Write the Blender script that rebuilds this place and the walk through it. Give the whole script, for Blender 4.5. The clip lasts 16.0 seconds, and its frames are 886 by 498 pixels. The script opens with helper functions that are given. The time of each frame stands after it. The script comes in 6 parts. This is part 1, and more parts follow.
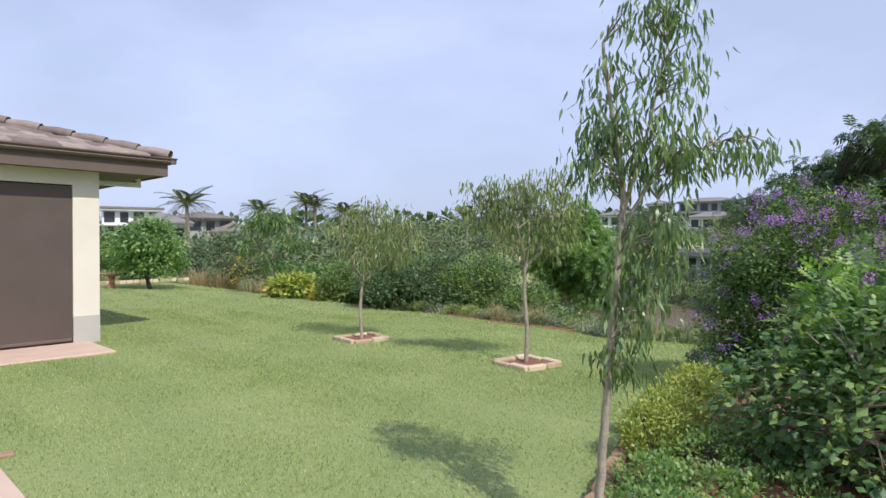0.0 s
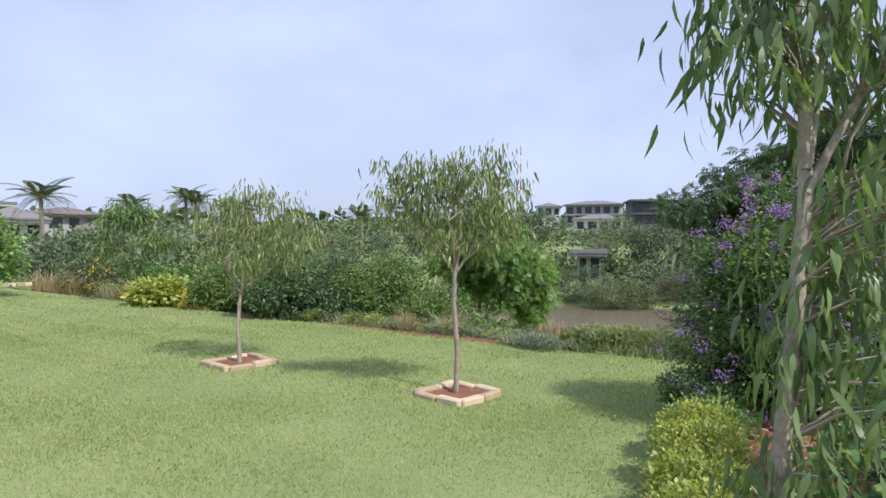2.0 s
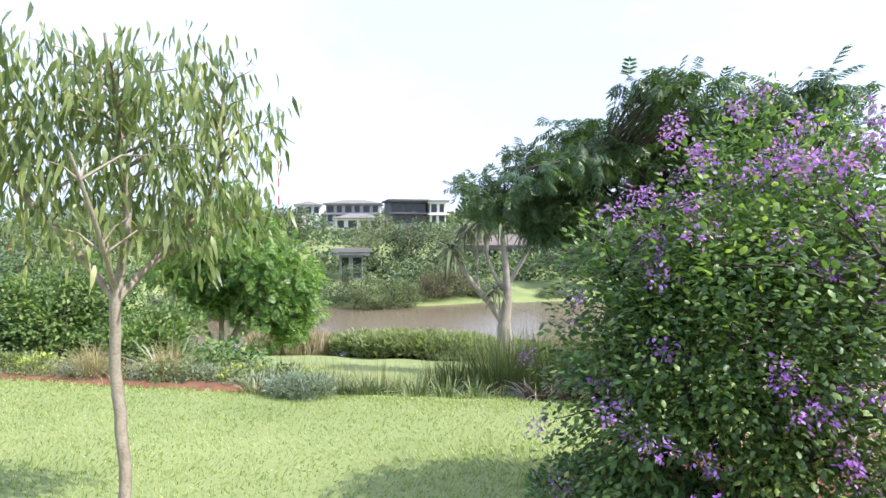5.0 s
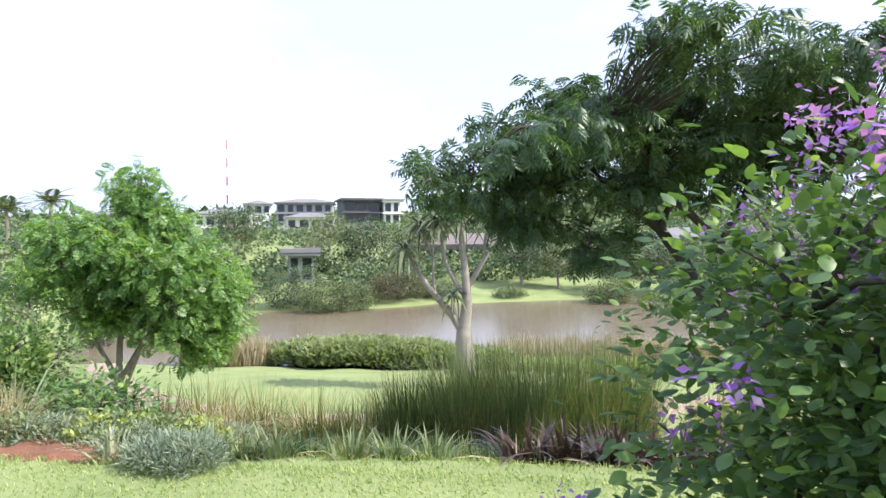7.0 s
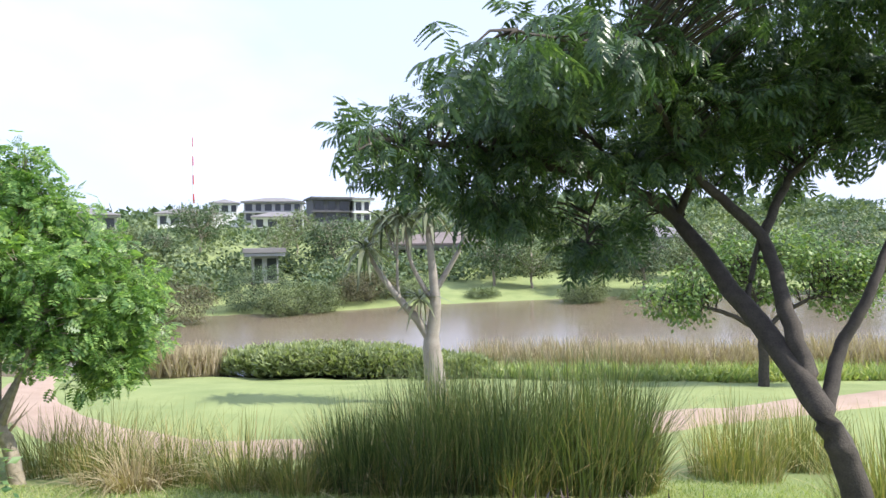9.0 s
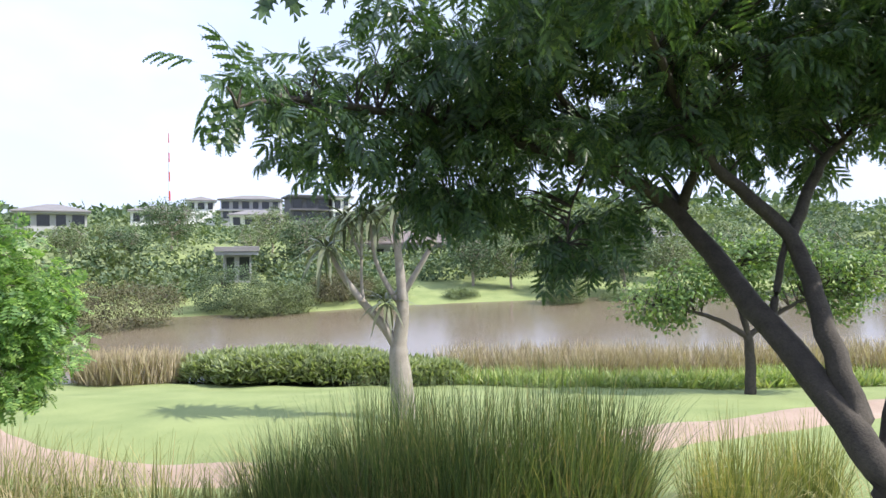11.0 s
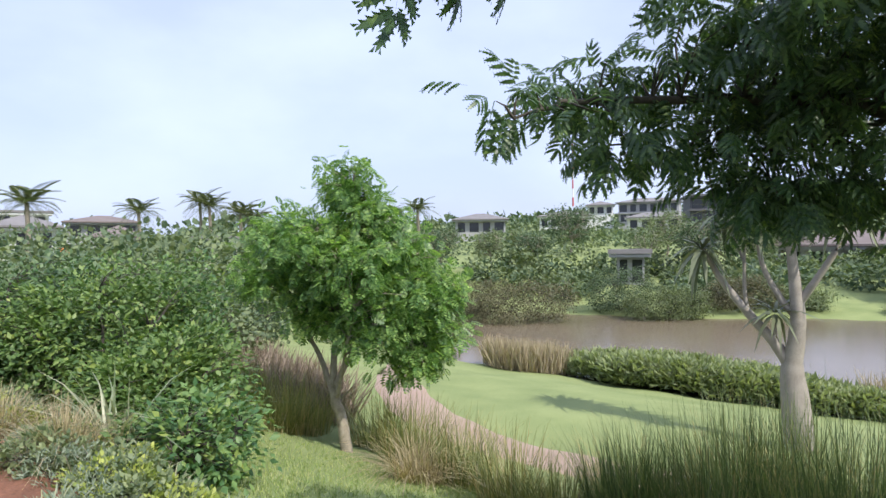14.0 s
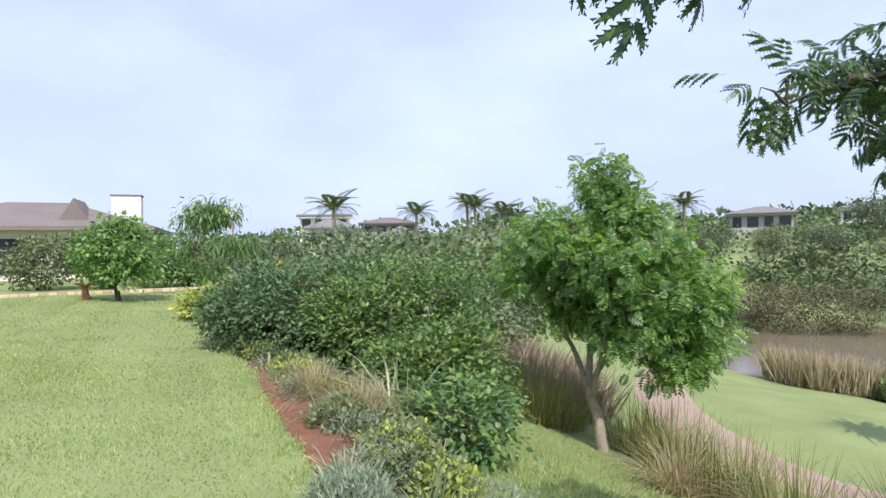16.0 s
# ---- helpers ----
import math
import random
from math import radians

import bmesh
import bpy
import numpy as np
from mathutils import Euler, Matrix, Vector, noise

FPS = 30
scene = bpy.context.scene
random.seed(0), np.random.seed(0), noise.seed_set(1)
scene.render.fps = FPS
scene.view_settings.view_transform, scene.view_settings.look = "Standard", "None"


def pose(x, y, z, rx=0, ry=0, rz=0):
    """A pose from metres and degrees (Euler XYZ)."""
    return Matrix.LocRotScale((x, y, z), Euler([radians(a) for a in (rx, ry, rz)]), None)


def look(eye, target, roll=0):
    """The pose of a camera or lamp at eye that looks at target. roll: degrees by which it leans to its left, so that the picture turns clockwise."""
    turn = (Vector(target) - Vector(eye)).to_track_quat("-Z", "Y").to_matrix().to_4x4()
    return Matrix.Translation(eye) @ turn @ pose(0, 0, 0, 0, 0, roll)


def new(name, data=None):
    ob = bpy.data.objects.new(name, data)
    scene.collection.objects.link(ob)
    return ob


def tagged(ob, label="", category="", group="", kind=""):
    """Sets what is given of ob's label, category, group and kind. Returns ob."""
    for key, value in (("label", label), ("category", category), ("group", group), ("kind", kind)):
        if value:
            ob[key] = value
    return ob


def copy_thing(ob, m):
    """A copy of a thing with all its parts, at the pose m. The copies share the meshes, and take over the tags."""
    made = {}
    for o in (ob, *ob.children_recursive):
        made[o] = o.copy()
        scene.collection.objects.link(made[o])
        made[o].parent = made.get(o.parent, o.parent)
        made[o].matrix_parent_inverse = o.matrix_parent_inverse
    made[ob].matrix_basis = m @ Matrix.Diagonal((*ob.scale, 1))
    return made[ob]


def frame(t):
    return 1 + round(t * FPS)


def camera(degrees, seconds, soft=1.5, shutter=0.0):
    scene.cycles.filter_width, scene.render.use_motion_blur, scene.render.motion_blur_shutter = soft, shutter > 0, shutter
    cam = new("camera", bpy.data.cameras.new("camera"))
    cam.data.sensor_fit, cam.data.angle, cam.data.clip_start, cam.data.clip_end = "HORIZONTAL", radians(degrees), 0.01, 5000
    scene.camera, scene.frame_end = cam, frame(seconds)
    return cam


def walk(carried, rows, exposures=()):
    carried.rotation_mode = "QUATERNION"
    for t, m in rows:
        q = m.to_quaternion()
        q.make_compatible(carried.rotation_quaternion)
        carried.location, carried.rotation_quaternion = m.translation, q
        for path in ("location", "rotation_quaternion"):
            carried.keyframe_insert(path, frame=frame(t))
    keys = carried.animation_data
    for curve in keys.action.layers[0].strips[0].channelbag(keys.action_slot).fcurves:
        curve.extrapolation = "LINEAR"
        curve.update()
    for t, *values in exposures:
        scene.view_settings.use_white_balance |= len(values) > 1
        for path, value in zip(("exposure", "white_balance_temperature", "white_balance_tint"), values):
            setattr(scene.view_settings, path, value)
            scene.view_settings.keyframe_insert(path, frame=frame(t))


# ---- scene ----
cam = camera(73.6, 16.0)
PATH = [
    (0, (-0.536, -1.01, 1.517), (-0.536, 0.99, 1.499), 0.0),
    (0.5, (-0.553, -0.611, 1.498), (-0.537, 1.389, 1.479), 0.1),
    (1, (-0.596, -0.185, 1.484), (-0.52, 1.814, 1.464), 0.2),
    (1.5, (-0.621, 0.302, 1.472), (-0.434, 2.293, 1.456), 0.3),
    (2, (-0.66, 0.736, 1.48), (-0.304, 2.704, 1.464), 0.2),
    (2.5, (-0.659, 1.151, 1.482), (-0.05, 3.056, 1.461), -0.1),
    (3, (-0.547, 1.634, 1.46), (0.21, 3.485, 1.441), -0.1),
    (3.5, (-0.4, 2.102, 1.43), (0.467, 3.904, 1.413), -0.2),
    (4, (-0.226, 2.542, 1.435), (0.764, 4.28, 1.417), -0.1),
    (4.5, (0.022, 3.014, 1.449), (1.072, 4.716, 1.43), -0.2),
    (7, (1.344, 4.946, 1.433), (2.562, 6.532, 1.411), -0.6),
    (7.5, (1.643, 5.287, 1.412), (2.869, 6.868, 1.388), -0.7),
    (8, (1.904, 5.606, 1.402), (3.144, 7.175, 1.378), -0.7),
    (8.5, (2.205, 5.88, 1.417), (3.466, 7.432, 1.391), -0.7),
    (9, (2.486, 6.157, 1.387), (3.777, 7.685, 1.362), -0.8),
    (9.2, (2.573, 6.263, 1.375), (3.889, 7.769, 1.35), -0.6),
    (11.3, (3.570, 6.845, 1.382), (4.909, 8.331, 1.354), -0.5),
    (11.5, (3.665, 6.808, 1.394), (4.950, 8.340, 1.363), -0.7),
    (12, (3.718, 6.706, 1.377), (4.860, 8.347, 1.353), -1.0),
    (12.5, (3.772, 6.627, 1.364), (4.744, 8.374, 1.349), -1.2),
    (13, (3.827, 6.584, 1.355), (4.590, 8.433, 1.344), -1.0),
    (13.5, (3.872, 6.577, 1.352), (4.348, 8.519, 1.345), -0.7),
    (14, (3.897, 6.583, 1.361), (4.063, 8.576, 1.356), -0.7),
    (14.5, (3.906, 6.577, 1.373), (3.867, 8.577, 1.371), -0.8),
    (15, (3.911, 6.554, 1.378), (3.684, 8.541, 1.374), -0.6),
    (15.5, (3.924, 6.523, 1.376), (3.446, 8.465, 1.377), -0.6),
    (16, (3.950, 6.488, 1.374), (3.270, 8.369, 1.371), -0.7),
]
EXPOSURES = [(0.0, 0.02), (1.5, 0.05), (2.0, 0.1), (2.5, 0.24), (3.0, 0.4), (3.5, 0.58), (4.5, 0.87), (7.0, 0.9), (9.0, 0.8), (12.0, 0.76), (13.0, 0.67), (14.0, 0.37), (15.0, 0.14), (15.5, 0.22), (16.0, 0.34)]
walk(cam, [(t, look(eye, target, roll)) for t, eye, target, roll in PATH], EXPOSURES)

# ---- light ----
SUN_DIR = Vector((0.57, -0.82, 0.0)).normalized() * math.cos(radians(47)) + Vector((0, 0, math.sin(radians(47))))
sun = new("sun", bpy.data.lights.new("sun", "SUN"))
sun.data.energy, sun.data.angle, sun.data.color = 4.0, radians(0.6), (1.0, 0.95, 0.86)
sun.matrix_world = look(SUN_DIR * 40, (0, 0, 0))

world = bpy.data.worlds.new("world")
scene.world = world
world.use_nodes = True
wn, wl = world.node_tree.nodes, world.node_tree.links
wn.clear()
sky = wn.new("ShaderNodeTexSky")
sky.sky_type, sky.sun_disc = "NISHITA", False
sky.sun_elevation = radians(47)
sky.sun_rotation = math.atan2(SUN_DIR.x, SUN_DIR.y)
sky.air_density, sky.dust_density, sky.ozone_density = 1.2, 2.5, 2.0
wc = wn.new("ShaderNodeTexCoord")
wm = wn.new("ShaderNodeMapping")
wm.inputs["Scale"].default_value = (1.0, 1.0, 2.0)
wnoise = wn.new("ShaderNodeTexNoise")
wnoise.inputs["Scale"].default_value, wnoise.inputs["Detail"].default_value = 2.2, 6.0
wramp = wn.new("ShaderNodeValToRGB")
wramp.color_ramp.elements[0].position, wramp.color_ramp.elements[1].position = 0.4, 0.72
wramp.color_ramp.elements[0].color = (0.62, 0.62, 0.62, 1)
wramp.color_ramp.elements[1].color = (0.9, 0.9, 0.9, 1)
wmix = wn.new("ShaderNodeMixRGB")
wmix.inputs[2].default_value = (8.0, 9.2, 13.3, 1)
wb = wn.new("ShaderNodeBackground")
wb.inputs[1].default_value = 0.09
wo = wn.new("ShaderNodeOutputWorld")
wl.new(wc.outputs["Generated"], wm.inputs[0])
wl.new(wm.outputs[0], wnoise.inputs["Vector"])
wl.new(wnoise.outputs[0], wramp.inputs[0])
wl.new(wramp.outputs[0], wmix.inputs[0])
wl.new(sky.outputs[0], wmix.inputs[1])
wl.new(wmix.outputs[0], wb.inputs[0])
wl.new(wb.outputs[0], wo.inputs[0])


# ---- materials ----
def material(name, c1, c2, rough=0.8, scale=6.0, fine=60.0, bump=0.3, metal=0.0, island=False, per_object=False, trans=0.0, spec=0.5, bump_dist=0.01, c3=None):
    """Two-scale noise between c1 and c2; island / per_object vary the tone piece by piece; trans lets light through leaves."""
    m = bpy.data.materials.new(name)
    m.use_nodes = True
    n, l = m.node_tree.nodes, m.node_tree.links
    b = n["Principled BSDF"]
    b.inputs["Roughness"].default_value = rough
    b.inputs["Metallic"].default_value = metal
    b.inputs["Specular IOR Level"].default_value = spec
    geo = n.new("ShaderNodeNewGeometry")
    n1 = n.new("ShaderNodeTexNoise")
    n1.inputs["Scale"].default_value, n1.inputs["Detail"].default_value = scale, 5
    n2 = n.new("ShaderNodeTexNoise")
    n2.inputs["Scale"].default_value, n2.inputs["Detail"].default_value = fine, 3
    l.new(geo.outputs["Position"], n1.inputs["Vector"])
    l.new(geo.outputs["Position"], n2.inputs["Vector"])
    add = n.new("ShaderNodeMath")
    add.operation = "MULTIPLY_ADD"
    add.inputs[1].default_value = 0.45
    l.new(n2.outputs[0], add.inputs[0])
    half = n.new("ShaderNodeMath")
    half.operation = "MULTIPLY"
    half.inputs[1].default_value = 0.55
    l.new(n1.outputs[0], half.inputs[0])
    l.new(half.outputs[0], add.inputs[2])
    fac = add.outputs[0]
    if island or per_object:
        if per_object:
            oi = n.new("ShaderNodeObjectInfo")
            src = oi.outputs["Random"]
        else:
            src = geo.outputs["Random Per Island"]
        mixv = n.new("ShaderNodeMath")
        mixv.operation = "MULTIPLY_ADD"
        mixv.inputs[1].default_value = 0.6
        l.new(src, mixv.inputs[0])
        sub = n.new("ShaderNodeMath")
        sub.operation = "MULTIPLY_ADD"
        sub.inputs[1].default_value, sub.inputs[2].default_value = 0.9, -0.25
        l.new(fac, sub.inputs[0])
        l.new(sub.outputs[0], mixv.inputs[2])
        fac = mixv.outputs[0]
    r = n.new("ShaderNodeValToRGB")
    r.color_ramp.elements[0].position, r.color_ramp.elements[1].position = 0.3, 0.7
    r.color_ramp.elements[0].color, r.color_ramp.elements[1].color = (*c1, 1), (*c2, 1)
    if c3:
        e = r.color_ramp.elements.new(0.86)
        e.color = (*c3, 1)
    l.new(fac, r.inputs[0])
    l.new(r.outputs[0], b.inputs["Base Color"])
    if bump:
        bp = n.new("ShaderNodeBump")
        bp.inputs["Strength"].default_value, bp.inputs["Distance"].default_value = bump, bump_dist
        l.new(add.outputs[0], bp.inputs["Height"])
        l.new(bp.outputs[0], b.inputs["Normal"])
    if trans:
        t = n.new("ShaderNodeBsdfTranslucent")
        mx = n.new("ShaderNodeMixShader")
        mx.inputs[0].default_value = trans
        br = n.new("ShaderNodeMixRGB")
        br.blend_type = "MULTIPLY"
        br.inputs[0].default_value = 1.0
        br.inputs[2].default_value = (1.5, 1.6, 0.7, 1)
        l.new(r.outputs[0], br.inputs[1])
        l.new(br.outputs[0], t.inputs[0])
        l.new(b.outputs[0], mx.inputs[1])
        l.new(t.outputs[0], mx.inputs[2])
        l.new(mx.outputs[0], n["Material Output"].inputs[0])
    return m


def leaf(name, c1, c2, trans=0.3, rough=0.45, c3=None):
    return material(name, c1, c2, rough, 1.5, 14, 0, island=True, trans=trans, c3=c3)


M_GROUND = material("ground_grass", (0.172, 0.222, 0.088), (0.3, 0.342, 0.148), 0.95, 0.7, 45, 0.6, spec=0.15, bump_dist=0.03)
M_LAWN = leaf("lawn_blades", (0.192, 0.272, 0.093), (0.39, 0.435, 0.185), 0.35, 0.55, (0.5, 0.475, 0.255))
M_SOIL = material("red_soil", (0.13, 0.06, 0.035), (0.3, 0.13, 0.075), 0.95, 5, 60, 0.9, bump_dist=0.03)
M_PATH = material("gravel_path", (0.3, 0.215, 0.16), (0.43, 0.32, 0.25), 0.95, 1.5, 90, 0.6)
M_BARK = material("pale_bark", (0.2, 0.165, 0.125), (0.42, 0.37, 0.3), 0.9, 14, 90, 0.8)
M_BARK_DARK = material("dark_bark", (0.032, 0.027, 0.023), (0.085, 0.072, 0.06), 0.9, 12, 80, 0.8)
M_ALOE_BARK = material("smooth_pale_bark", (0.2, 0.175, 0.15), (0.36, 0.325, 0.28), 0.85, 6, 60, 0.5)
M_WILLOW = leaf("lance_leaf", (0.12, 0.17, 0.07), (0.25, 0.3, 0.12), 0.35, 0.4, (0.42, 0.42, 0.2))
M_WILLOW_NEAR = leaf("lance_leaf_deep", (0.075, 0.13, 0.055), (0.17, 0.25, 0.1), 0.33, 0.36, (0.3, 0.36, 0.15))
M_ACACIA = leaf("feathery_leaf", (0.036, 0.074, 0.037), (0.085, 0.148, 0.06), 0.34, 0.36, (0.19, 0.27, 0.08))
M_PINNATE = leaf("bright_leaf", (0.095, 0.19, 0.068), (0.24, 0.37, 0.125), 0.45, 0.42, (0.4, 0.52, 0.19))
M_SHRUB = leaf("shrub_leaf", (0.06, 0.14, 0.05), (0.18, 0.285, 0.09), 0.28, 0.5, (0.296, 0.353, 0.0972))
M_SHRUB_B = leaf("bluish_shrub_leaf", (0.058, 0.115, 0.052), (0.14, 0.21, 0.092), 0.25, 0.5)
M_SHRUB_Y = leaf("fresh_shrub_leaf", (0.08, 0.15, 0.045), (0.19, 0.28, 0.09), 0.32, 0.5, (0.3, 0.36, 0.1))
M_SHRUB_GREY = leaf("greyish_shrub_leaf", (0.111, 0.157, 0.0778), (0.241, 0.282, 0.138), 0.25, 0.6)
M_PURPLE_LEAF = leaf("climber_leaf", (0.06, 0.12, 0.045), (0.16, 0.26, 0.08), 0.36, 0.45, (0.36, 0.46, 0.13))
M_FLOWER = leaf("violet_flower", (0.3, 0.11, 0.58), (0.48, 0.24, 0.8), 0.4, 0.6, (0.66, 0.46, 0.88))
M_ORANGE = leaf("orange_flower", (0.5, 0.1, 0.03), (0.7, 0.22, 0.05), 0.25, 0.6)
M_YELLOW = leaf("yellow_flower", (0.6, 0.42, 0.05), (0.75, 0.6, 0.1), 0.25, 0.6)
M_HEDGE = leaf("golden_hedge_leaf", (0.2, 0.26, 0.06), (0.42, 0.46, 0.11), 0.3, 0.5, (0.56, 0.53, 0.16))
M_REED = leaf("green_reed", (0.0652, 0.104, 0.0405), (0.189, 0.232, 0.0878), 0.25, 0.55, (0.435, 0.331, 0.176))
M_DRY = leaf("dry_reed", (0.27, 0.22, 0.15), (0.44, 0.37, 0.27), 0.25, 0.7)
M_DRYPINK = leaf("dry_brown_grass", (0.17, 0.13, 0.1), (0.32, 0.25, 0.2), 0.25, 0.7)
M_STRAW = leaf("straw_grass", (0.3, 0.24, 0.15), (0.5, 0.42, 0.28), 0.3, 0.7)
M_TALLGRASS = leaf("olive_grass", (0.13, 0.16, 0.054), (0.319, 0.306, 0.121), 0.3, 0.6, (0.493, 0.343, 0.189))
M_FLAX = leaf("striped_flax", (0.174, 0.225, 0.13), (0.441, 0.441, 0.302), 0.25, 0.45)
M_BLUE = leaf("blue_grey_foliage", (0.15, 0.2, 0.14), (0.29, 0.34, 0.25), 0.2, 0.6)
M_DARKPURPLE = leaf("maroon_leaf", (0.03, 0.02, 0.02), (0.085, 0.055, 0.05), 0.15, 0.4)
# far foliage: both tones lightened and greyed, air haze mixed into the leaf colour
M_FARLEAF = leaf("hazy_distant_leaf", (0.098, 0.138, 0.07), (0.2, 0.245, 0.115), 0.2, 0.7)
M_FARLEAF_D = leaf("hazy_distant_dark_leaf", (0.058, 0.1, 0.054), (0.14, 0.19, 0.1), 0.2, 0.7)
M_REEDBED = leaf("pale_reed", (0.15, 0.19, 0.095), (0.32, 0.36, 0.19), 0.4, 0.6)
M_BROWNBUSH = leaf("brownish_bush_leaf", (0.085, 0.083, 0.045), (0.16, 0.15, 0.083), 0.25, 0.7)
M_PONDBUSH = leaf("waterside_bush_leaf", (0.085, 0.115, 0.05), (0.17, 0.21, 0.095), 0.25, 0.65)
M_PALM = leaf("palm_leaf", (0.058, 0.0833, 0.0432), (0.151, 0.167, 0.0756), 0.25, 0.5)
M_ALOE = leaf("aloe_leaf", (0.058, 0.0833, 0.0486), (0.151, 0.167, 0.0918), 0.1, 0.45)
M_WALL = material("cream_render", (0.62, 0.57, 0.5), (0.72, 0.67, 0.6), 0.9, 2, 120, 0.25)
M_PLINTH = material("grey_plinth_paint", (0.4, 0.38, 0.36), (0.47, 0.45, 0.42), 0.9, 2, 120, 0.25)
M_FASCIA = material("brown_fascia", (0.1, 0.072, 0.06), (0.14, 0.105, 0.09), 0.6, 3, 80, 0.15)
M_TILE = material("brown_roof_tile", (0.15, 0.115, 0.105), (0.3, 0.24, 0.22), 0.85, 8, 90, 0.5, per_object=True)
M_BLIND = material("brown_mesh_blind", (0.075, 0.053, 0.046), (0.1, 0.074, 0.065), 0.55, 3, 400, 0.2)
M_PATIO = material("pinkish_paving", (0.5, 0.35, 0.27), (0.62, 0.46, 0.37), 0.85, 3, 100, 0.3)
M_BRICK = material("sandstone_block", (0.4, 0.3, 0.2), (0.62, 0.5, 0.36), 0.9, 12, 90, 0.7, per_object=True)
M_WHITE = material("white_paint", (0.66, 0.66, 0.66), (0.8, 0.8, 0.79), 0.85, 1, 20, 0.1)
M_GREYWALL = material("grey_render", (0.3, 0.3, 0.31), (0.4, 0.4, 0.41), 0.85, 1, 20, 0.1)
M_DARKWALL = material("charcoal_render", (0.075, 0.075, 0.085), (0.115, 0.115, 0.125), 0.8, 1, 20, 0.1)
M_FARROOF = material("grey_roof", (0.16, 0.15, 0.155), (0.24, 0.23, 0.23), 0.85, 0.6, 8, 0.2)
M_BROWNROOF = material("brown_roof", (0.15, 0.12, 0.115), (0.22, 0.185, 0.175), 0.85, 0.6, 8, 0.2)
M_GLASS = material("dark_glass", (0.02, 0.024, 0.028), (0.035, 0.04, 0.045), 0.06, 1, 3, 0)
M_RED = material("red_mast_paint", (0.4, 0.06, 0.05), (0.5, 0.08, 0.06), 0.7, 1, 5, 0)
M_LOG = material("weathered_log", (0.16, 0.1, 0.06), (0.32, 0.21, 0.13), 0.9, 18, 90, 0.7, per_object=True)
M_TERRA = material("terracotta", (0.36, 0.17, 0.1), (0.46, 0.24, 0.15), 0.85, 6, 50, 0.3)
M_WATER = material("muddy_water", (0.17, 0.135, 0.095), (0.22, 0.175, 0.125), 0.16, 0.2, 2.2, 0.12, bump_dist=0.03)


# ---- mesh helpers ----
def mesh_np(name, verts, faces, mats, smooth=False, idx=None):
    """A mesh from arrays; all faces have the same number of corners."""
    me = bpy.data.meshes.new(name)
    k = faces.shape[1]
    me.vertices.add(len(verts))
    me.vertices.foreach_set("co", np.ascontiguousarray(verts, dtype=np.float32).ravel())
    me.loops.add(faces.size)
    me.loops.foreach_set("vertex_index", np.ascontiguousarray(faces, dtype=np.int32).ravel())
    me.polygons.add(len(faces))
    me.polygons.foreach_set("loop_start", np.arange(0, faces.size, k, dtype=np.int32))
    if idx is not None:
        me.polygons.foreach_set("material_index", np.ascontiguousarray(idx, dtype=np.int32))
    if smooth:
        me.polygons.foreach_set("use_smooth", np.ones(len(faces), dtype=bool))
    me.update(calc_edges=True)
    me.validate()
    for m in (mats if isinstance(mats, (list, tuple)) else [mats]):
        me.materials.append(m)
    return me


def part(name, bm, mat, parent, label=""):
    """Links a bmesh (or a ready mesh) as one mesh object under parent."""
    if isinstance(bm, bpy.types.Mesh):
        me = bm
    else:
        me = bpy.data.meshes.new(name)
        bm.to_mesh(me)
        bm.free()
        me.materials.append(mat)
    ob = new(name, me)
    if parent is not None:
        ob.parent = parent
    return tagged(ob, label)


def thing(name, loc, label, category, group="", kind="", rz=0.0):
    ob = new(name)
    ob.empty_display_size = 0.1
    ob.matrix_basis = pose(*loc, 0, 0, rz)
    return tagged(ob, label, category, group, kind)


def box(bm, x0, x1, y0, y1, z0, z1, bevel=0.0):
    m = Matrix.Translation(((x0 + x1) / 2, (y0 + y1) / 2, (z0 + z1) / 2)) @ Matrix.Diagonal((x1 - x0, y1 - y0, z1 - z0, 1))
    made = bmesh.ops.create_cube(bm, size=1, matrix=m)
    if bevel:
        edges = list({e for v in made["verts"] for e in v.link_edges})
        bmesh.ops.bevel(bm, geom=edges, offset=bevel, segments=1, affect="EDGES")
    return bm


def boxm(x0, x1, y0, y1, z0, z1, bevel=0.0):
    return box(bmesh.new(), x0, x1, y0, y1, z0, z1, bevel)


def prism(bm, pts, z0, z1):
    """An upright prism over a plan outline (counter-clockwise)."""
    low = [bm.verts.new((x, y, z0)) for x, y in pts]
    top = [bm.verts.new((x, y, z1)) for x, y in pts]
    bm.faces.new(top)
    bm.faces.new(low[::-1])
    for i in range(len(pts)):
        j = (i + 1) % len(pts)
        bm.faces.new((low[i], low[j], top[j], top[i]))
    return bm


R = np.random.default_rng(7)


def unit(a):
    return a / np.maximum(np.linalg.norm(a, axis=-1, keepdims=True), 1e-9)


def scatter(tv, tf, pos, axis, up, scale, mat, name="leaves", smooth=False):
    """Copies of a small template (x across, y along the axis, z up) joined in one mesh."""
    axis = unit(axis)
    side = unit(np.cross(axis, up))
    nor = np.cross(side, axis)
    sc = np.asarray(scale, dtype=float)
    if sc.ndim == 1:
        sc = np.repeat(sc[:, None], 3, axis=1)
    t = tv[None, :, :] * sc[:, None, :]
    v = pos[:, None, :] + t[..., 0:1] * side[:, None, :] + t[..., 1:2] * axis[:, None, :] + t[..., 2:3] * nor[:, None, :]
    f = tf[None] + (np.arange(len(pos)) * len(tv))[:, None, None]
    return mesh_np(name, v.reshape(-1, 3), f.reshape(-1, tf.shape[1]), mat, smooth)


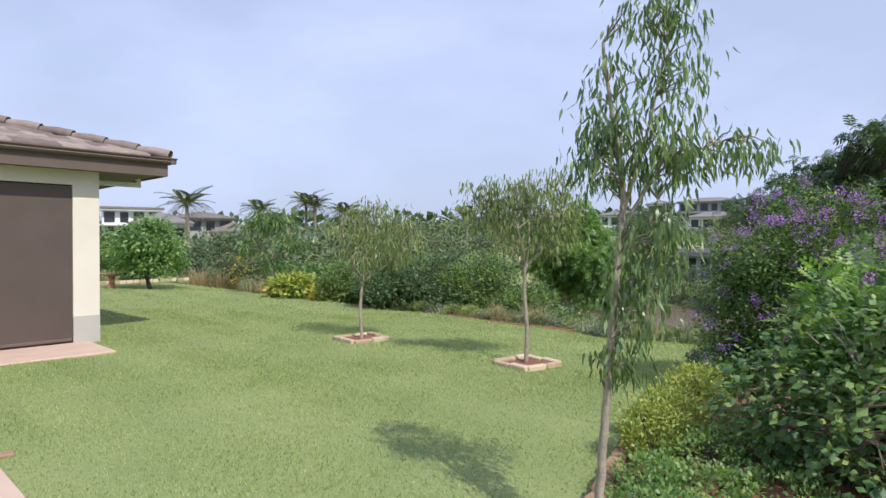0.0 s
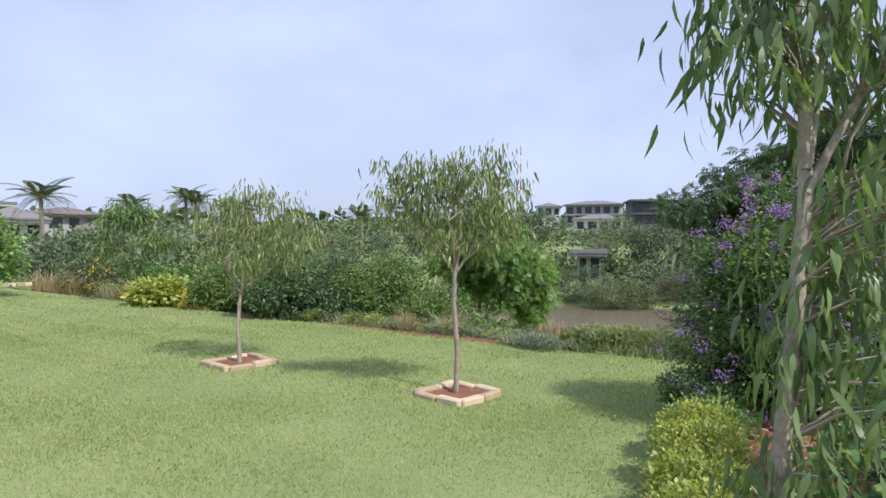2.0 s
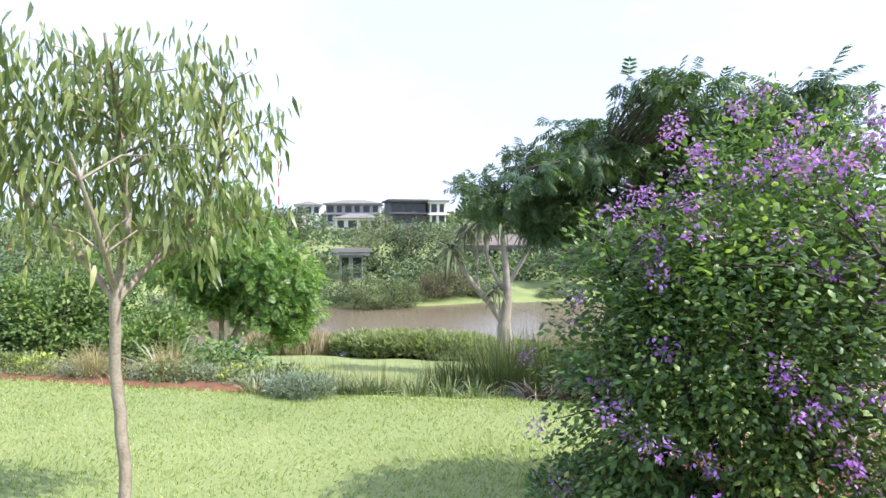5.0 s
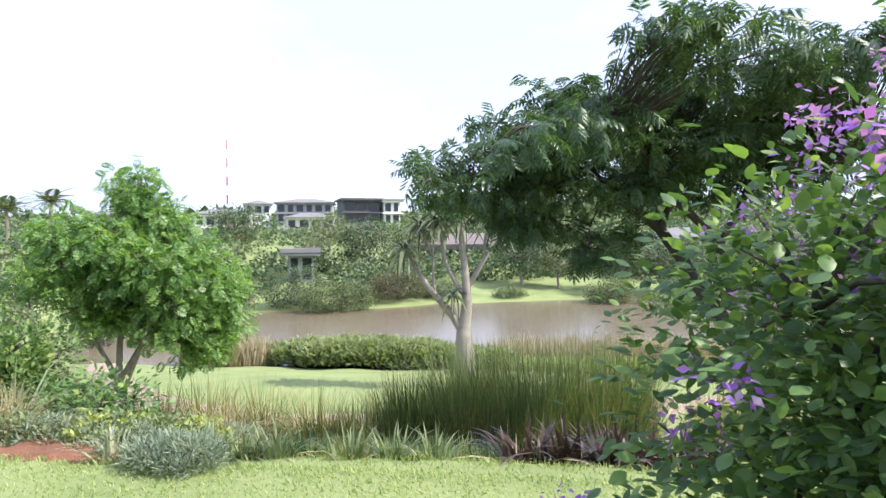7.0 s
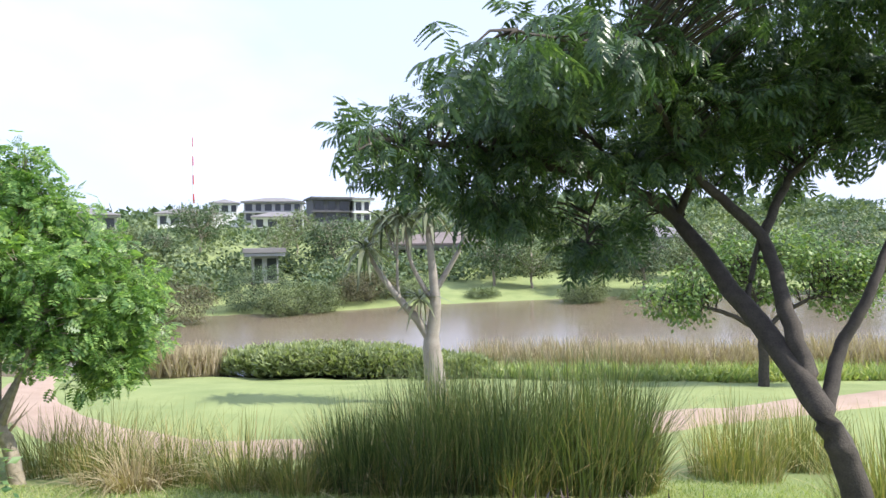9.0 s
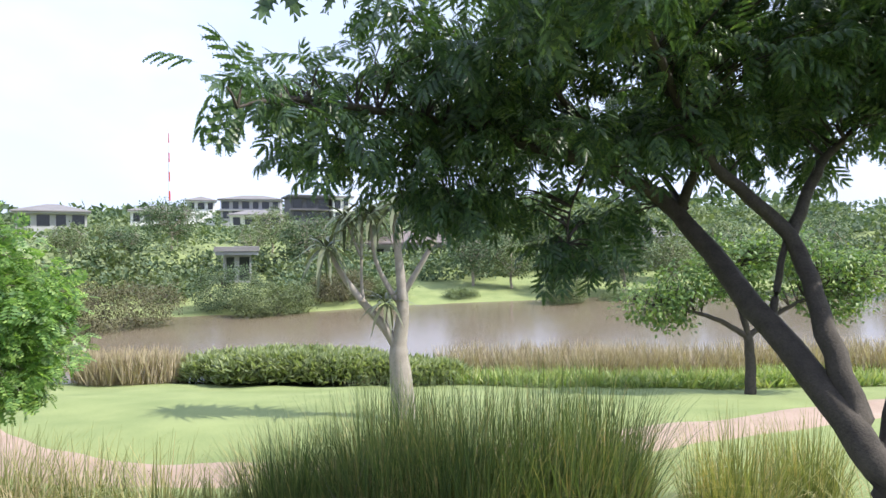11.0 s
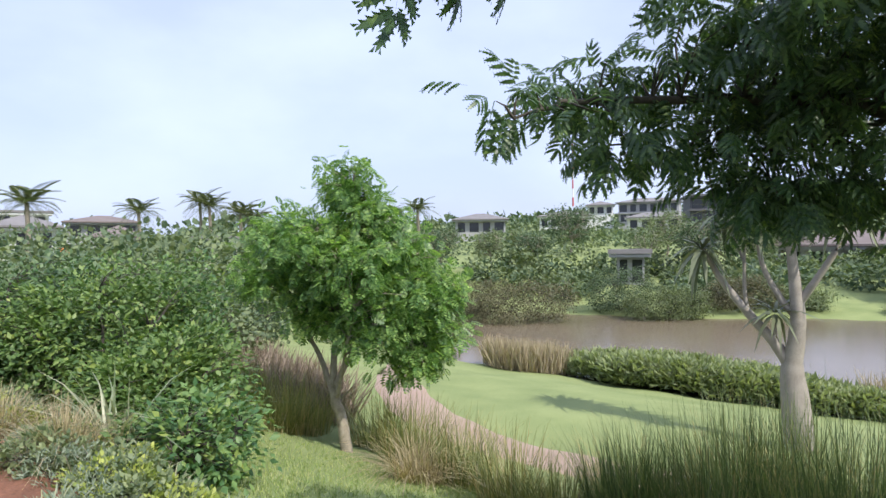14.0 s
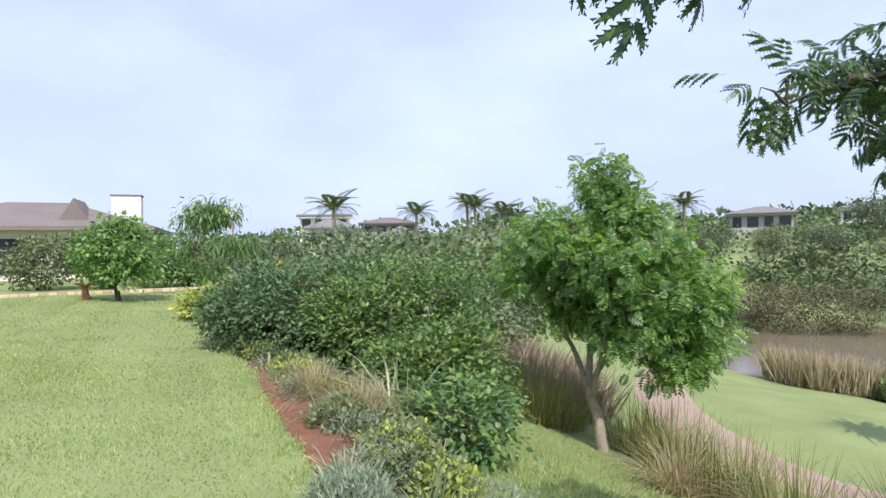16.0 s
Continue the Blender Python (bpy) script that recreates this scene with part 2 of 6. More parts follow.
def leaf_template(w, droop, at=0.42):
    """One leaf of length 1 folded along its midrib."""
    v = np.array([(0, 0, 0), (w, at, -0.35 * droop), (0, 1, -droop), (-w, at, -0.35 * droop), (0, at, w * 0.35 - 0.35 * droop)])
    return v, np.array([(0, 1, 2, 4), (0, 4, 2, 3)])


def long_leaf_template(w, droop):
    """A lance leaf of four quads that hangs in a bow."""
    ys = (0.0, 0.25, 0.6, 1.0)
    ws = (0.12 * w, w, 0.75 * w, 0.04 * w)
    v, f = [], []
    for y, a in zip(ys, ws):
        z = -droop * y * y
        v += [(a, y, z), (-a, y, z)]
    for i in range(3):
        f.append((2 * i, 2 * i + 2, 2 * i + 3, 2 * i + 1))
    return np.array(v), np.array(f)


def frond_template(pairs, length, width, droop, taper=True, lw=0.32):
    """A feathered leaf of length 1: a rib with leaflet pairs."""
    v, f = [], []
    for i in range(pairs):
        s = (i + 0.8) / (pairs + 0.5)
        k = math.sin(math.pi * (0.18 + 0.75 * s)) if taper else 1.0
        z = -droop * s * s
        for sg in (1, -1):
            a = len(v)
            L = length * k
            v += [(0, s, z), (sg * L * 0.5, s + L * 0.18 + width * lw, z + 0.02), (sg * L, s + L * 0.3, z - 0.06 * L), (sg * L * 0.5, s + L * 0.18 - width * lw, z + 0.02)]
            f.append((a, a + 1, a + 2, a + 3) if sg < 0 else (a, a + 3, a + 2, a + 1))
    for s0, s1 in ((0, 0.5), (0.5, 1.0)):
        a = len(v)
        v += [(-0.012, s0, -droop * s0 * s0), (0.012, s0, -droop * s0 * s0), (0.008, s1, -droop * s1 * s1), (-0.008, s1, -droop * s1 * s1)]
        f.append((a, a + 1, a + 2, a + 3))
    return np.array(v), np.array(f)


def tube_arrays(pts, radii, sides=6):
    pts, radii = np.asarray(pts, float), np.asarray(radii, float)
    d = unit(np.gradient(pts, axis=0))
    ref = np.where(np.abs(d[:, 2:3]) > 0.9, np.array([[1.0, 0, 0]]), np.array([[0, 0, 1.0]]))
    a = unit(np.cross(d, ref))
    b = np.cross(d, a)
    ang = np.arange(sides) * 2 * math.pi / sides
    ring = np.cos(ang)[None, :, None] * a[:, None, :] + np.sin(ang)[None, :, None] * b[:, None, :]
    v = (pts[:, None, :] + ring * radii[:, None, None]).reshape(-1, 3)
    f = []
    for i in range(len(pts) - 1):
        for j in range(sides):
            k = (j + 1) % sides
            f.append((i * sides + j, i * sides + k, (i + 1) * sides + k, (i + 1) * sides + j))
    return v, np.array(f)


def join_arrays(items):
    vs, fs, n = [], [], 0
    for v, f in items:
        vs.append(v)
        fs.append(f + n)
        n += len(v)
    return np.concatenate(vs), np.concatenate(fs)


def smooth_line(pts, n=8, wob=0.0):
    """A Catmull-Rom line through the points, with a little wobble."""
    p = [np.array(q, float) for q in pts]
    p = [2 * p[0] - p[1]] + p + [2 * p[-1] - p[-2]]
    out = []
    for i in range(1, len(p) - 2):
        for t in np.linspace(0, 1, n, endpoint=False):
            out.append(0.5 * (2 * p[i] + (p[i + 1] - p[i - 1]) * t + (2 * p[i - 1] - 5 * p[i] + 4 * p[i + 1] - p[i + 2]) * t * t + (3 * p[i] - p[i - 1] - 3 * p[i + 1] + p[i + 2]) * t ** 3))
    out.append(p[-2])
    out = np.array(out)
    if wob:
        out[1:] += R.normal(0, wob, (len(out) - 1, 3))
    return out


def in_blobs(blobs, n, shell=0.35):
    """Random points in a set of ellipsoids (centre, radii), denser to the outside."""
    w = np.array([r[0] * r[1] * r[2] for _, r in blobs]) ** 0.75
    pick = R.choice(len(blobs), n, p=w / w.sum())
    d = unit(R.normal(size=(n, 3)))
    rad = (shell + (1 - shell) * R.random(n)) ** 0.6
    c = np.array([b[0] for b in blobs], float)[pick]
    r = np.array([b[1] for b in blobs], float)[pick]
    return c + d * rad[:, None] * r, d


def limbs_mesh(limbs, tips, mat, twig_r=0.008, name="trunk"):
    """Trunk and limbs as tubes, with a twig from the nearest limb to each tip."""
    items, samples = [], []
    for pts, r0, r1 in limbs:
        line = smooth_line(pts, 6, r0 * 0.08)
        rad = np.linspace(r0, r1, len(line))
        items.append(tube_arrays(line, rad, 8 if r0 > 0.03 else 5))
        samples.append(line[len(line) // 3:])
    s = np.concatenate(samples)
    for tip in tips:
        dd = np.linalg.norm(s - tip, axis=1) + 0.6 * np.maximum(0, s[:, 2] - tip[2] + 0.1)
        a = s[np.argmin(dd)]
        mid = (a + tip) / 2 + np.array([0, 0, 0.12]) * np.linalg.norm(tip - a) + R.normal(0, 0.03, 3) * np.linalg.norm(tip - a)
        items.append(tube_arrays([a, mid, tip], [twig_r * 1.7, twig_r, twig_r * 0.35], 3))
    v, f = join_arrays(items)
    return mesh_np(name, v, f, mat, True)


def crown_leaves(tips, per, spread, template, size, mat, droop=0.3, jitter=0.35, centre=None, name="crown"):
    """Leaves in a cluster round each tip, pointing outwards and down by droop."""
    n = len(tips) * per
    base = np.repeat(tips, per, axis=0)
    off = R.normal(0, 1, (n, 3)) * spread * np.array([1, 1, 0.75])
    pos = base + off
    d = unit(off + 1e-6) * 0.8
    if centre is not None:
        d = d + unit(pos - np.array(centre)) * 0.7
    d[:, 2] -= droop
    d += R.normal(0, jitter, (n, 3))
    up = np.tile(np.array([0, 0, 1.0]), (n, 1)) + R.normal(0, 0.4, (n, 3))
    s = size * (0.65 + 0.7 * R.random(n))
    return scatter(template[0], template[1], pos, d, up, s, mat, name)


# ---- the lie of the land ----
Q = math.sqrt(0.5)


def uv(x, y):
    return (x + y) * Q, (y - x) * Q


def xy(u, v):
    return (u - v) * Q, (u + v) * Q


def height(x, y):
    """Lawn terrace, bank, lower lawn, pond and the rising far side; u runs down to the pond."""
    x, y = np.asarray(x, float), np.asarray(y, float)
    u, v = uv(x, y)
    near = np.interp(u, [5, 8.3, 8.8, 9.6, 11, 12.7, 13.3, 14.5, 16, 18, 22, 27, 28.3, 30], [0, -0.1, -0.2, -0.5, -1.0, -1.5, -1.69, -1.95, -2.2, -2.25, -2.65, -3.5, -3.75, -4.3])
    uf = np.interp(v, [-60, -14, -2, 9, 14, 23, 31], [75, 62, 57, 53, 49, 46.5, 44])
    far = np.interp(u - uf, [-3, 0, 2, 10, 30, 60, 110, 200, 400, 2500], [-4.3, -3.7, -3.4, -2.6, -0.6, 2.5, 7.0, 12, 22, 25])
    pond = np.where(u < (27 + uf) / 2, near, far)
    left = np.interp(u, [5, 9.1, 14, 20, 40, 70, 150, 300, 2500], [0, -0.3, -1.2, -1.6, -1.4, 0.4, 4.5, 9, 12])
    w = np.clip((v - 28) / 7, 0, 1)
    w2 = np.clip((-v - 50) / 12, 0, 1)
    w = np.maximum(w * w * (3 - 2 * w), w2)
    w = np.where(u < 16, np.clip((v - 10) / 12, 0, 1) * (u > 9), w)
    h = pond * (1 - w) + left * w
    rough = (np.sin(x * 1.7 + np.sin(y * 0.9)) * np.cos(y * 1.3 + x * 0.4)) * np.interp(u, [8, 10, 60, 200], [0.012, 0.03, 0.06, 0.5])
    return h + rough


def gz(x, y):
    return float(height(x, y))


def axis_line():
    a = np.concatenate([np.arange(-16, 34, 0.4), 34 * np.geomspace(1, 80, 60)])
    b = -16 * np.geomspace(1, 160, 40)[1:][::-1]
    return np.concatenate([b, a])


gx, gy = np.meshgrid(axis_line(), axis_line(), indexing="ij")
gv = np.stack([gx, gy, height(gx, gy)], -1).reshape(-1, 3)
nn = gx.shape[1]
ii, jj = np.meshgrid(np.arange(gx.shape[0] - 1), np.arange(nn - 1), indexing="ij")
g0 = (ii * nn + jj).ravel()
ground = new("ground", mesh_np("ground", gv, np.stack([g0, g0 + nn, g0 + nn + 1, g0 + 1], -1), M_GROUND, True))
tagged(ground, "mown green lawn and grassy banks sloping to a pond", "ground", kind="structure")


def ribbon(name, line, widths, mat, lift, label, category, kind="structure", depth=0.12):
    """A strip laid on the ground along a line, with a thickness."""
    c = smooth_line([(x, y, 0) for x, y in line], 10)
    d = unit(np.gradient(c, axis=0))
    s = np.stack([-d[:, 1], d[:, 0], d[:, 2] * 0], -1)
    w = np.interp(np.linspace(0, 1, len(c)), np.linspace(0, 1, len(widths)), widths)
    w = w * (1 + 0.05 * np.sin(np.arange(len(c)) * 1.3))
    across = np.linspace(-1, 1, 7)
    v, f = [], []
    for i in range(len(c)):
        for a in across:
            p = c[i] + s[i] * a * w[i] / 2
            edge = abs(a) > 0.95
            v.append((p[0], p[1], gz(p[0], p[1]) + (-depth if edge else lift)))
    m = len(across)
    for i in range(len(c) - 1):
        for j in range(m - 1):
            f.append((i * m + j, (i + 1) * m + j, (i + 1) * m + j + 1, i * m + j + 1))
    return tagged(new(name, mesh_np(name, np.array(v), np.array(f), mat, True)), label, category, kind=kind)


ribbon("path", [(5.2, 33), (4.3, 27), (4.0, 22.3), (4.9, 18.3), (6.7, 15.9), (9.9, 13.8), (13.4, 12.4), (17, 11.2), (24, 9), (34, 5)], [1.6, 1.7, 1.7, 1.8, 2.0], M_PATH, 0.035, "pale pinkish gravel footpath along the lower lawn", "path")

wu, wv = np.meshgrid(np.linspace(24, 80, 30), np.linspace(-72, 36, 40), indexing="ij")
wx, wy = xy(wu, wv)
wvert = np.stack([wx, wy, np.full_like(wx, -3.68)], -1).reshape(-1, 3)
ii, jj = np.meshgrid(np.arange(29), np.arange(39), indexing="ij")
g0 = (ii * 40 + jj).ravel()
tagged(new("water", mesh_np("water", wvert, np.stack([g0, g0 + 40, g0 + 41, g0 + 1], -1), M_WATER, True)), "still brown muddy pond water with pale reflections", "pond", kind="structure")


# ---- trees and shrubs ----
def tree(name, base, limbs, blobs, tips, per, spread, template, size, leafmat, barkmat, label, category="tree", group="", droop=0.3, shell=0.35, twig=0.008, jitter=0.35, extra_tips=None):
    """Trunk with limbs and twigs, and a crown of single leaves in clusters. All places are relative to the base."""
    ob = thing(name, base, label, category, group)
    t, _ = in_blobs(blobs, tips, shell)
    if extra_tips is not None:
        t = np.concatenate([t, np.array(extra_tips, float)])
    part("trunk", limbs_mesh(limbs, t, barkmat, twig), None, ob)
    part("crown", crown_leaves(t, per, spread, template, size, leafmat, droop, jitter), None, ob)
    return ob, t


def shrub(name, base, blobs, tips, per, spread, template, size, leafmat, label, category="shrub", group="", droop=0.1, bark=None, flowers=None, stems=6, rim=0.45, jitter=0.45, bloom=False):
    ob = thing(name, base, label, category, group)
    t, d = in_blobs(blobs, tips, rim)
    t = t[t[:, 2] > 0.02]
    c = np.array(blobs[0][0], float)
    limbs = []
    for i in range(stems):
        a = 2 * math.pi * i / stems + 0.3
        r = np.array(blobs[i % len(blobs)][1]) * 0.55
        q = np.array(blobs[i % len(blobs)][0], float)
        limbs.append(([(0.05 * math.cos(a), 0.05 * math.sin(a), -0.05), ((q[0] + r[0] * math.cos(a)) * 0.5, (q[1] + r[1] * math.sin(a)) * 0.5, q[2] * 0.55), (q[0] + r[0] * math.cos(a), q[1] + r[1] * math.sin(a), q[2] + r[2] * 0.4)], 0.03, 0.008))
    part("woody_base", limbs_mesh(limbs, t[:: max(1, len(t) // 160)], bark or M_BARK_DARK, 0.006, "woody_base"), None, ob)
    part("foliage", crown_leaves(t, per, spread, template, size, leafmat, droop, jitter, centre=c, name="foliage"), None, ob)
    if flowers:
        fm, count, fsize, fper, flabel = flowers
        ft, fd = in_blobs(blobs, count, 0.97)
        ft = ft + fd * 0.1
        ft = ft[ft[:, 2] > 0.1]
        if bloom:  # most flowers open on the sunny upper side
            sunny = 0.55 * ft[:, 0] - 0.45 * ft[:, 1] + 0.6 * (ft[:, 2] - 1.1)
            ft = ft[R.random(len(ft)) < np.clip(0.42 + 0.75 * sunny, 0.16, 0.95)]
        tagged(part("flower_cluster", crown_leaves(ft - np.array([0, 0, 0.02]), fper, fsize * 1.6, T_FLAT, fsize, fm, 0.2, 0.7, name="flowers"), None, ob, flabel), kind="stuff")
    return ob


T_FLAT = (np.array([(0, 0, 0), (0.3, 0.45, -0.06), (0, 1, -0.15), (-0.3, 0.45, -0.06)]), np.array([(0, 1, 2, 3)]))
T_OVAL = (np.array([(0, 0, 0), (0.2, 0.2, -0.01), (0.3, 0.5, -0.05), (0.19, 0.8, -0.1), (0, 1, -0.16), (-0.19, 0.8, -0.1), (-0.3, 0.5, -0.05), (-0.2, 0.2, -0.01), (0, 0.5, 0.05)]), np.array([(0, 1, 2, 8), (8, 2, 3, 4), (8, 4, 5, 6), (0, 8, 6, 7)]))
T_LANCE = long_leaf_template(0.1, 0.45)
T_SMALL = leaf_template(0.3, 0.15)
T_ROUND = leaf_template(0.42, 0.15, 0.5)
T_PINN = frond_template(5, 0.46, 0.2, 0.25, lw=0.5)

# young lance-leaved trees on the lawn
t2 = (0.52, 6.5, gz(0.52, 6.5))
tree("young_tree", t2, [
    ([(0, 0, -0.05), (0.01, 0.0, 0.45), (-0.02, 0.01, 0.9), (-0.02, -0.02, 1.2)], 0.029, 0.025),
    ([(-0.02, -0.02, 1.2), (-0.22, 0.1, 1.5), (-0.5, 0.1, 1.85), (-0.62, 0.12, 2.1)], 0.02, 0.008),
    ([(-0.02, -0.02, 1.2), (0.03, -0.05, 1.6), (0.0, 0.0, 2.0), (-0.05, 0.0, 2.4)], 0.022, 0.007),
    ([(-0.02, -0.02, 1.2), (0.2, 0.1, 1.45), (0.45, 0.2, 1.75), (0.5, 0.2, 2.25)], 0.02, 0.007),
    ([(-0.02, -0.02, 1.22), (0.2, 0.1, 1.4), (0.5, 0.2, 1.55), (0.7, 0.25, 1.6)], 0.016, 0.006),
    ([(-0.02, -0.02, 1.25), (-0.1, -0.3, 1.5), (-0.2, -0.5, 1.8)], 0.015, 0.006)],
    [((-0.5, 0.1, 2.05), (0.4, 0.45, 0.35)), ((0.0, 0, 2.15), (0.45, 0.5, 0.32)), ((0.4, 0.1, 2.1), (0.33, 0.45, 0.36)), ((0.38, 0.15, 1.6), (0.34, 0.45, 0.33)), ((0.05, 0, 1.75), (0.55, 0.5, 0.3))],
    210, 15, 0.075, T_LANCE, 0.088, M_WILLOW, M_BARK, "slender young tree with drooping lance leaves in a stone-edged square", group="young trees on the lawn", droop=1.8, shell=0.2, twig=0.005)
t1 = (-1.82, 8.33, gz(-1.82, 8.33))
tree("young_tree", t1, [
    ([(0, 0, -0.05), (-0.02, 0.0, 0.5), (0.02, 0.01, 0.95)], 0.03, 0.022),
    ([(0.02, 0.01, 0.95), (-0.2, 0.1, 1.3), (-0.35, 0.1, 1.8), (-0.3, 0.1, 2.0)], 0.016, 0.006),
    ([(0.02, 0.01, 0.95), (0.05, 0.05, 1.5), (0.1, 0.0, 2.1)], 0.018, 0.006),
    ([(0.02, 0.01, 0.9), (0.4, 0.1, 1.2), (0.65, 0.2, 1.6), (0.8, 0.2, 1.8)], 0.016, 0.006),
    ([(0.02, 0.01, 0.85), (-0.1, -0.2, 1.1), (-0.1, -0.4, 1.3)], 0.012, 0.006)],
    [((-0.2, 0.1, 1.75), (0.38, 0.45, 0.4)), ((0.25, 0, 1.9), (0.5, 0.5, 0.35)), ((0.65, 0.1, 1.6), (0.45, 0.45, 0.4)), ((0.2, 0, 1.35), (0.6, 0.5, 0.35))],
    170, 15, 0.075, T_LANCE, 0.088, M_WILLOW, M_BARK, "slender young tree with thin olive-green drooping leaves on the lawn", group="young trees on the lawn", droop=1.8, shell=0.2, twig=0.005)
t3 = (0.235, 1.84, gz(0.235, 1.84))
tree("young_tree", t3, [
    ([(-0.03, 0, -0.05), (0.0, 0.0, 0.5), (0.03, 0.01, 0.9), (0.07, 0.0, 1.4), (0.1, 0.02, 1.8), (0.04, 0.02, 2.2), (0.0, 0.02, 2.5)], 0.026, 0.008),
    ([(0.06, 0, 1.15), (0.22, 0.1, 1.45), (0.3, 0.1, 1.75)], 0.011, 0.004),
    ([(0.09, 0.0, 1.6), (0.3, 0.0, 1.9), (0.65, 0.0, 2.05)], 0.011, 0.004),
    ([(0.09, 0.0, 1.65), (0.25, 0.1, 2.1), (0.36, 0.1, 2.6)], 0.011, 0.004)],
    [((0.13, -0.02, 1.2), (0.16, 0.16, 0.28)), ((0.2, 0.0, 1.55), (0.2, 0.22, 0.25)), ((0.22, 0.02, 1.95), (0.28, 0.26, 0.2)), ((0.57, 0.0, 1.98), (0.3, 0.22, 0.09)), ((0.06, 0.03, 2.25), (0.15, 0.17, 0.24)), ((0.36, 0.03, 2.4), (0.15, 0.16, 0.28)), ((0.07, 0.02, 0.93), (0.1, 0.1, 0.12)), ((0.22, 0.02, 2.65), (0.2, 0.18, 0.15)), ((-0.02, 0.02, 1.95), (0.12, 0.14, 0.2))],
    245, 13, 0.055, T_LANCE, 0.064, M_WILLOW_NEAR, M_BARK, "slim young tree with glossy drooping lance leaves beside the flower bed", group="young trees on the lawn", droop=2.0, shell=0.15, twig=0.004)

# spreading feathery tree on the bank
bt = (7.12, 7.28, gz(7.12, 7.28))


def rel(x, y, z):
    return (x - bt[0], y - bt[1], z - bt[2])


def pad(x, y, z, rx, ry, rz):
    return (rel(x, y, z), (rx, ry, rz))


def feather_template(pairs=4, leaflets=6):
    """A twice-feathered leaf of length 1: a rib with drooping side ribs, each set with leaflet pairs."""
    v, f = [], []

    def tri(*q):
        f.append(tuple(range(len(v), len(v) + 3)))
        v.extend(tuple(p) for p in q)

    down = np.array((0, 0, 1.0))
    ribs = [(0.22 + 0.7 * i / (pairs - 1), sg, 0.5 - 0.05 * abs(i - 1)) for i in range(pairs) for sg in (1, -1)] + [(0.95, 0, 0.4)]
    for y0, sg, length in ribs:
        o = np.array((0, y0, -0.22 * y0 * y0))
        d = np.array((0.75 * sg, 0.55, -0.32))
        d /= np.linalg.norm(d)
        n = np.cross(d, down)
        n /= np.linalg.norm(n)
        line = [o + d * length * q - down * 0.16 * q * q for q in (0.08, 0.35, 0.7, 1.0)]
        wide = (0.02, 0.056, 0.05, 0.008)
        for j in range(3):  # the overlapping bases of the leaflets
            p, q, a, b = line[j], line[j + 1], wide[j], wide[j + 1]
            tri(p - n * a, p + n * a, q + n * b)
            tri(p - n * a, q + n * b, q - n * b)
        for j in range(leaflets):  # and their free tips
            q = (j + 0.7) / leaflets
            p = o + d * length * q - down * 0.16 * q * q
            half = 0.1 * (1 - 0.5 * abs(q - 0.45))
            for side in (1, -1):
                tip = p + n * side * half + d * 0.035 - down * 0.02
                r0, r1 = p + n * side * 0.03 - d * 0.045, p + n * side * 0.03 + d * 0.03
                tri(r0, r1, tip) if side < 0 else tri(r1, r0, tip)
    tri((-0.012, 0, 0), (0.012, 0, 0), (0, 0.95, -0.2))
    return np.array(v), np.array(f)


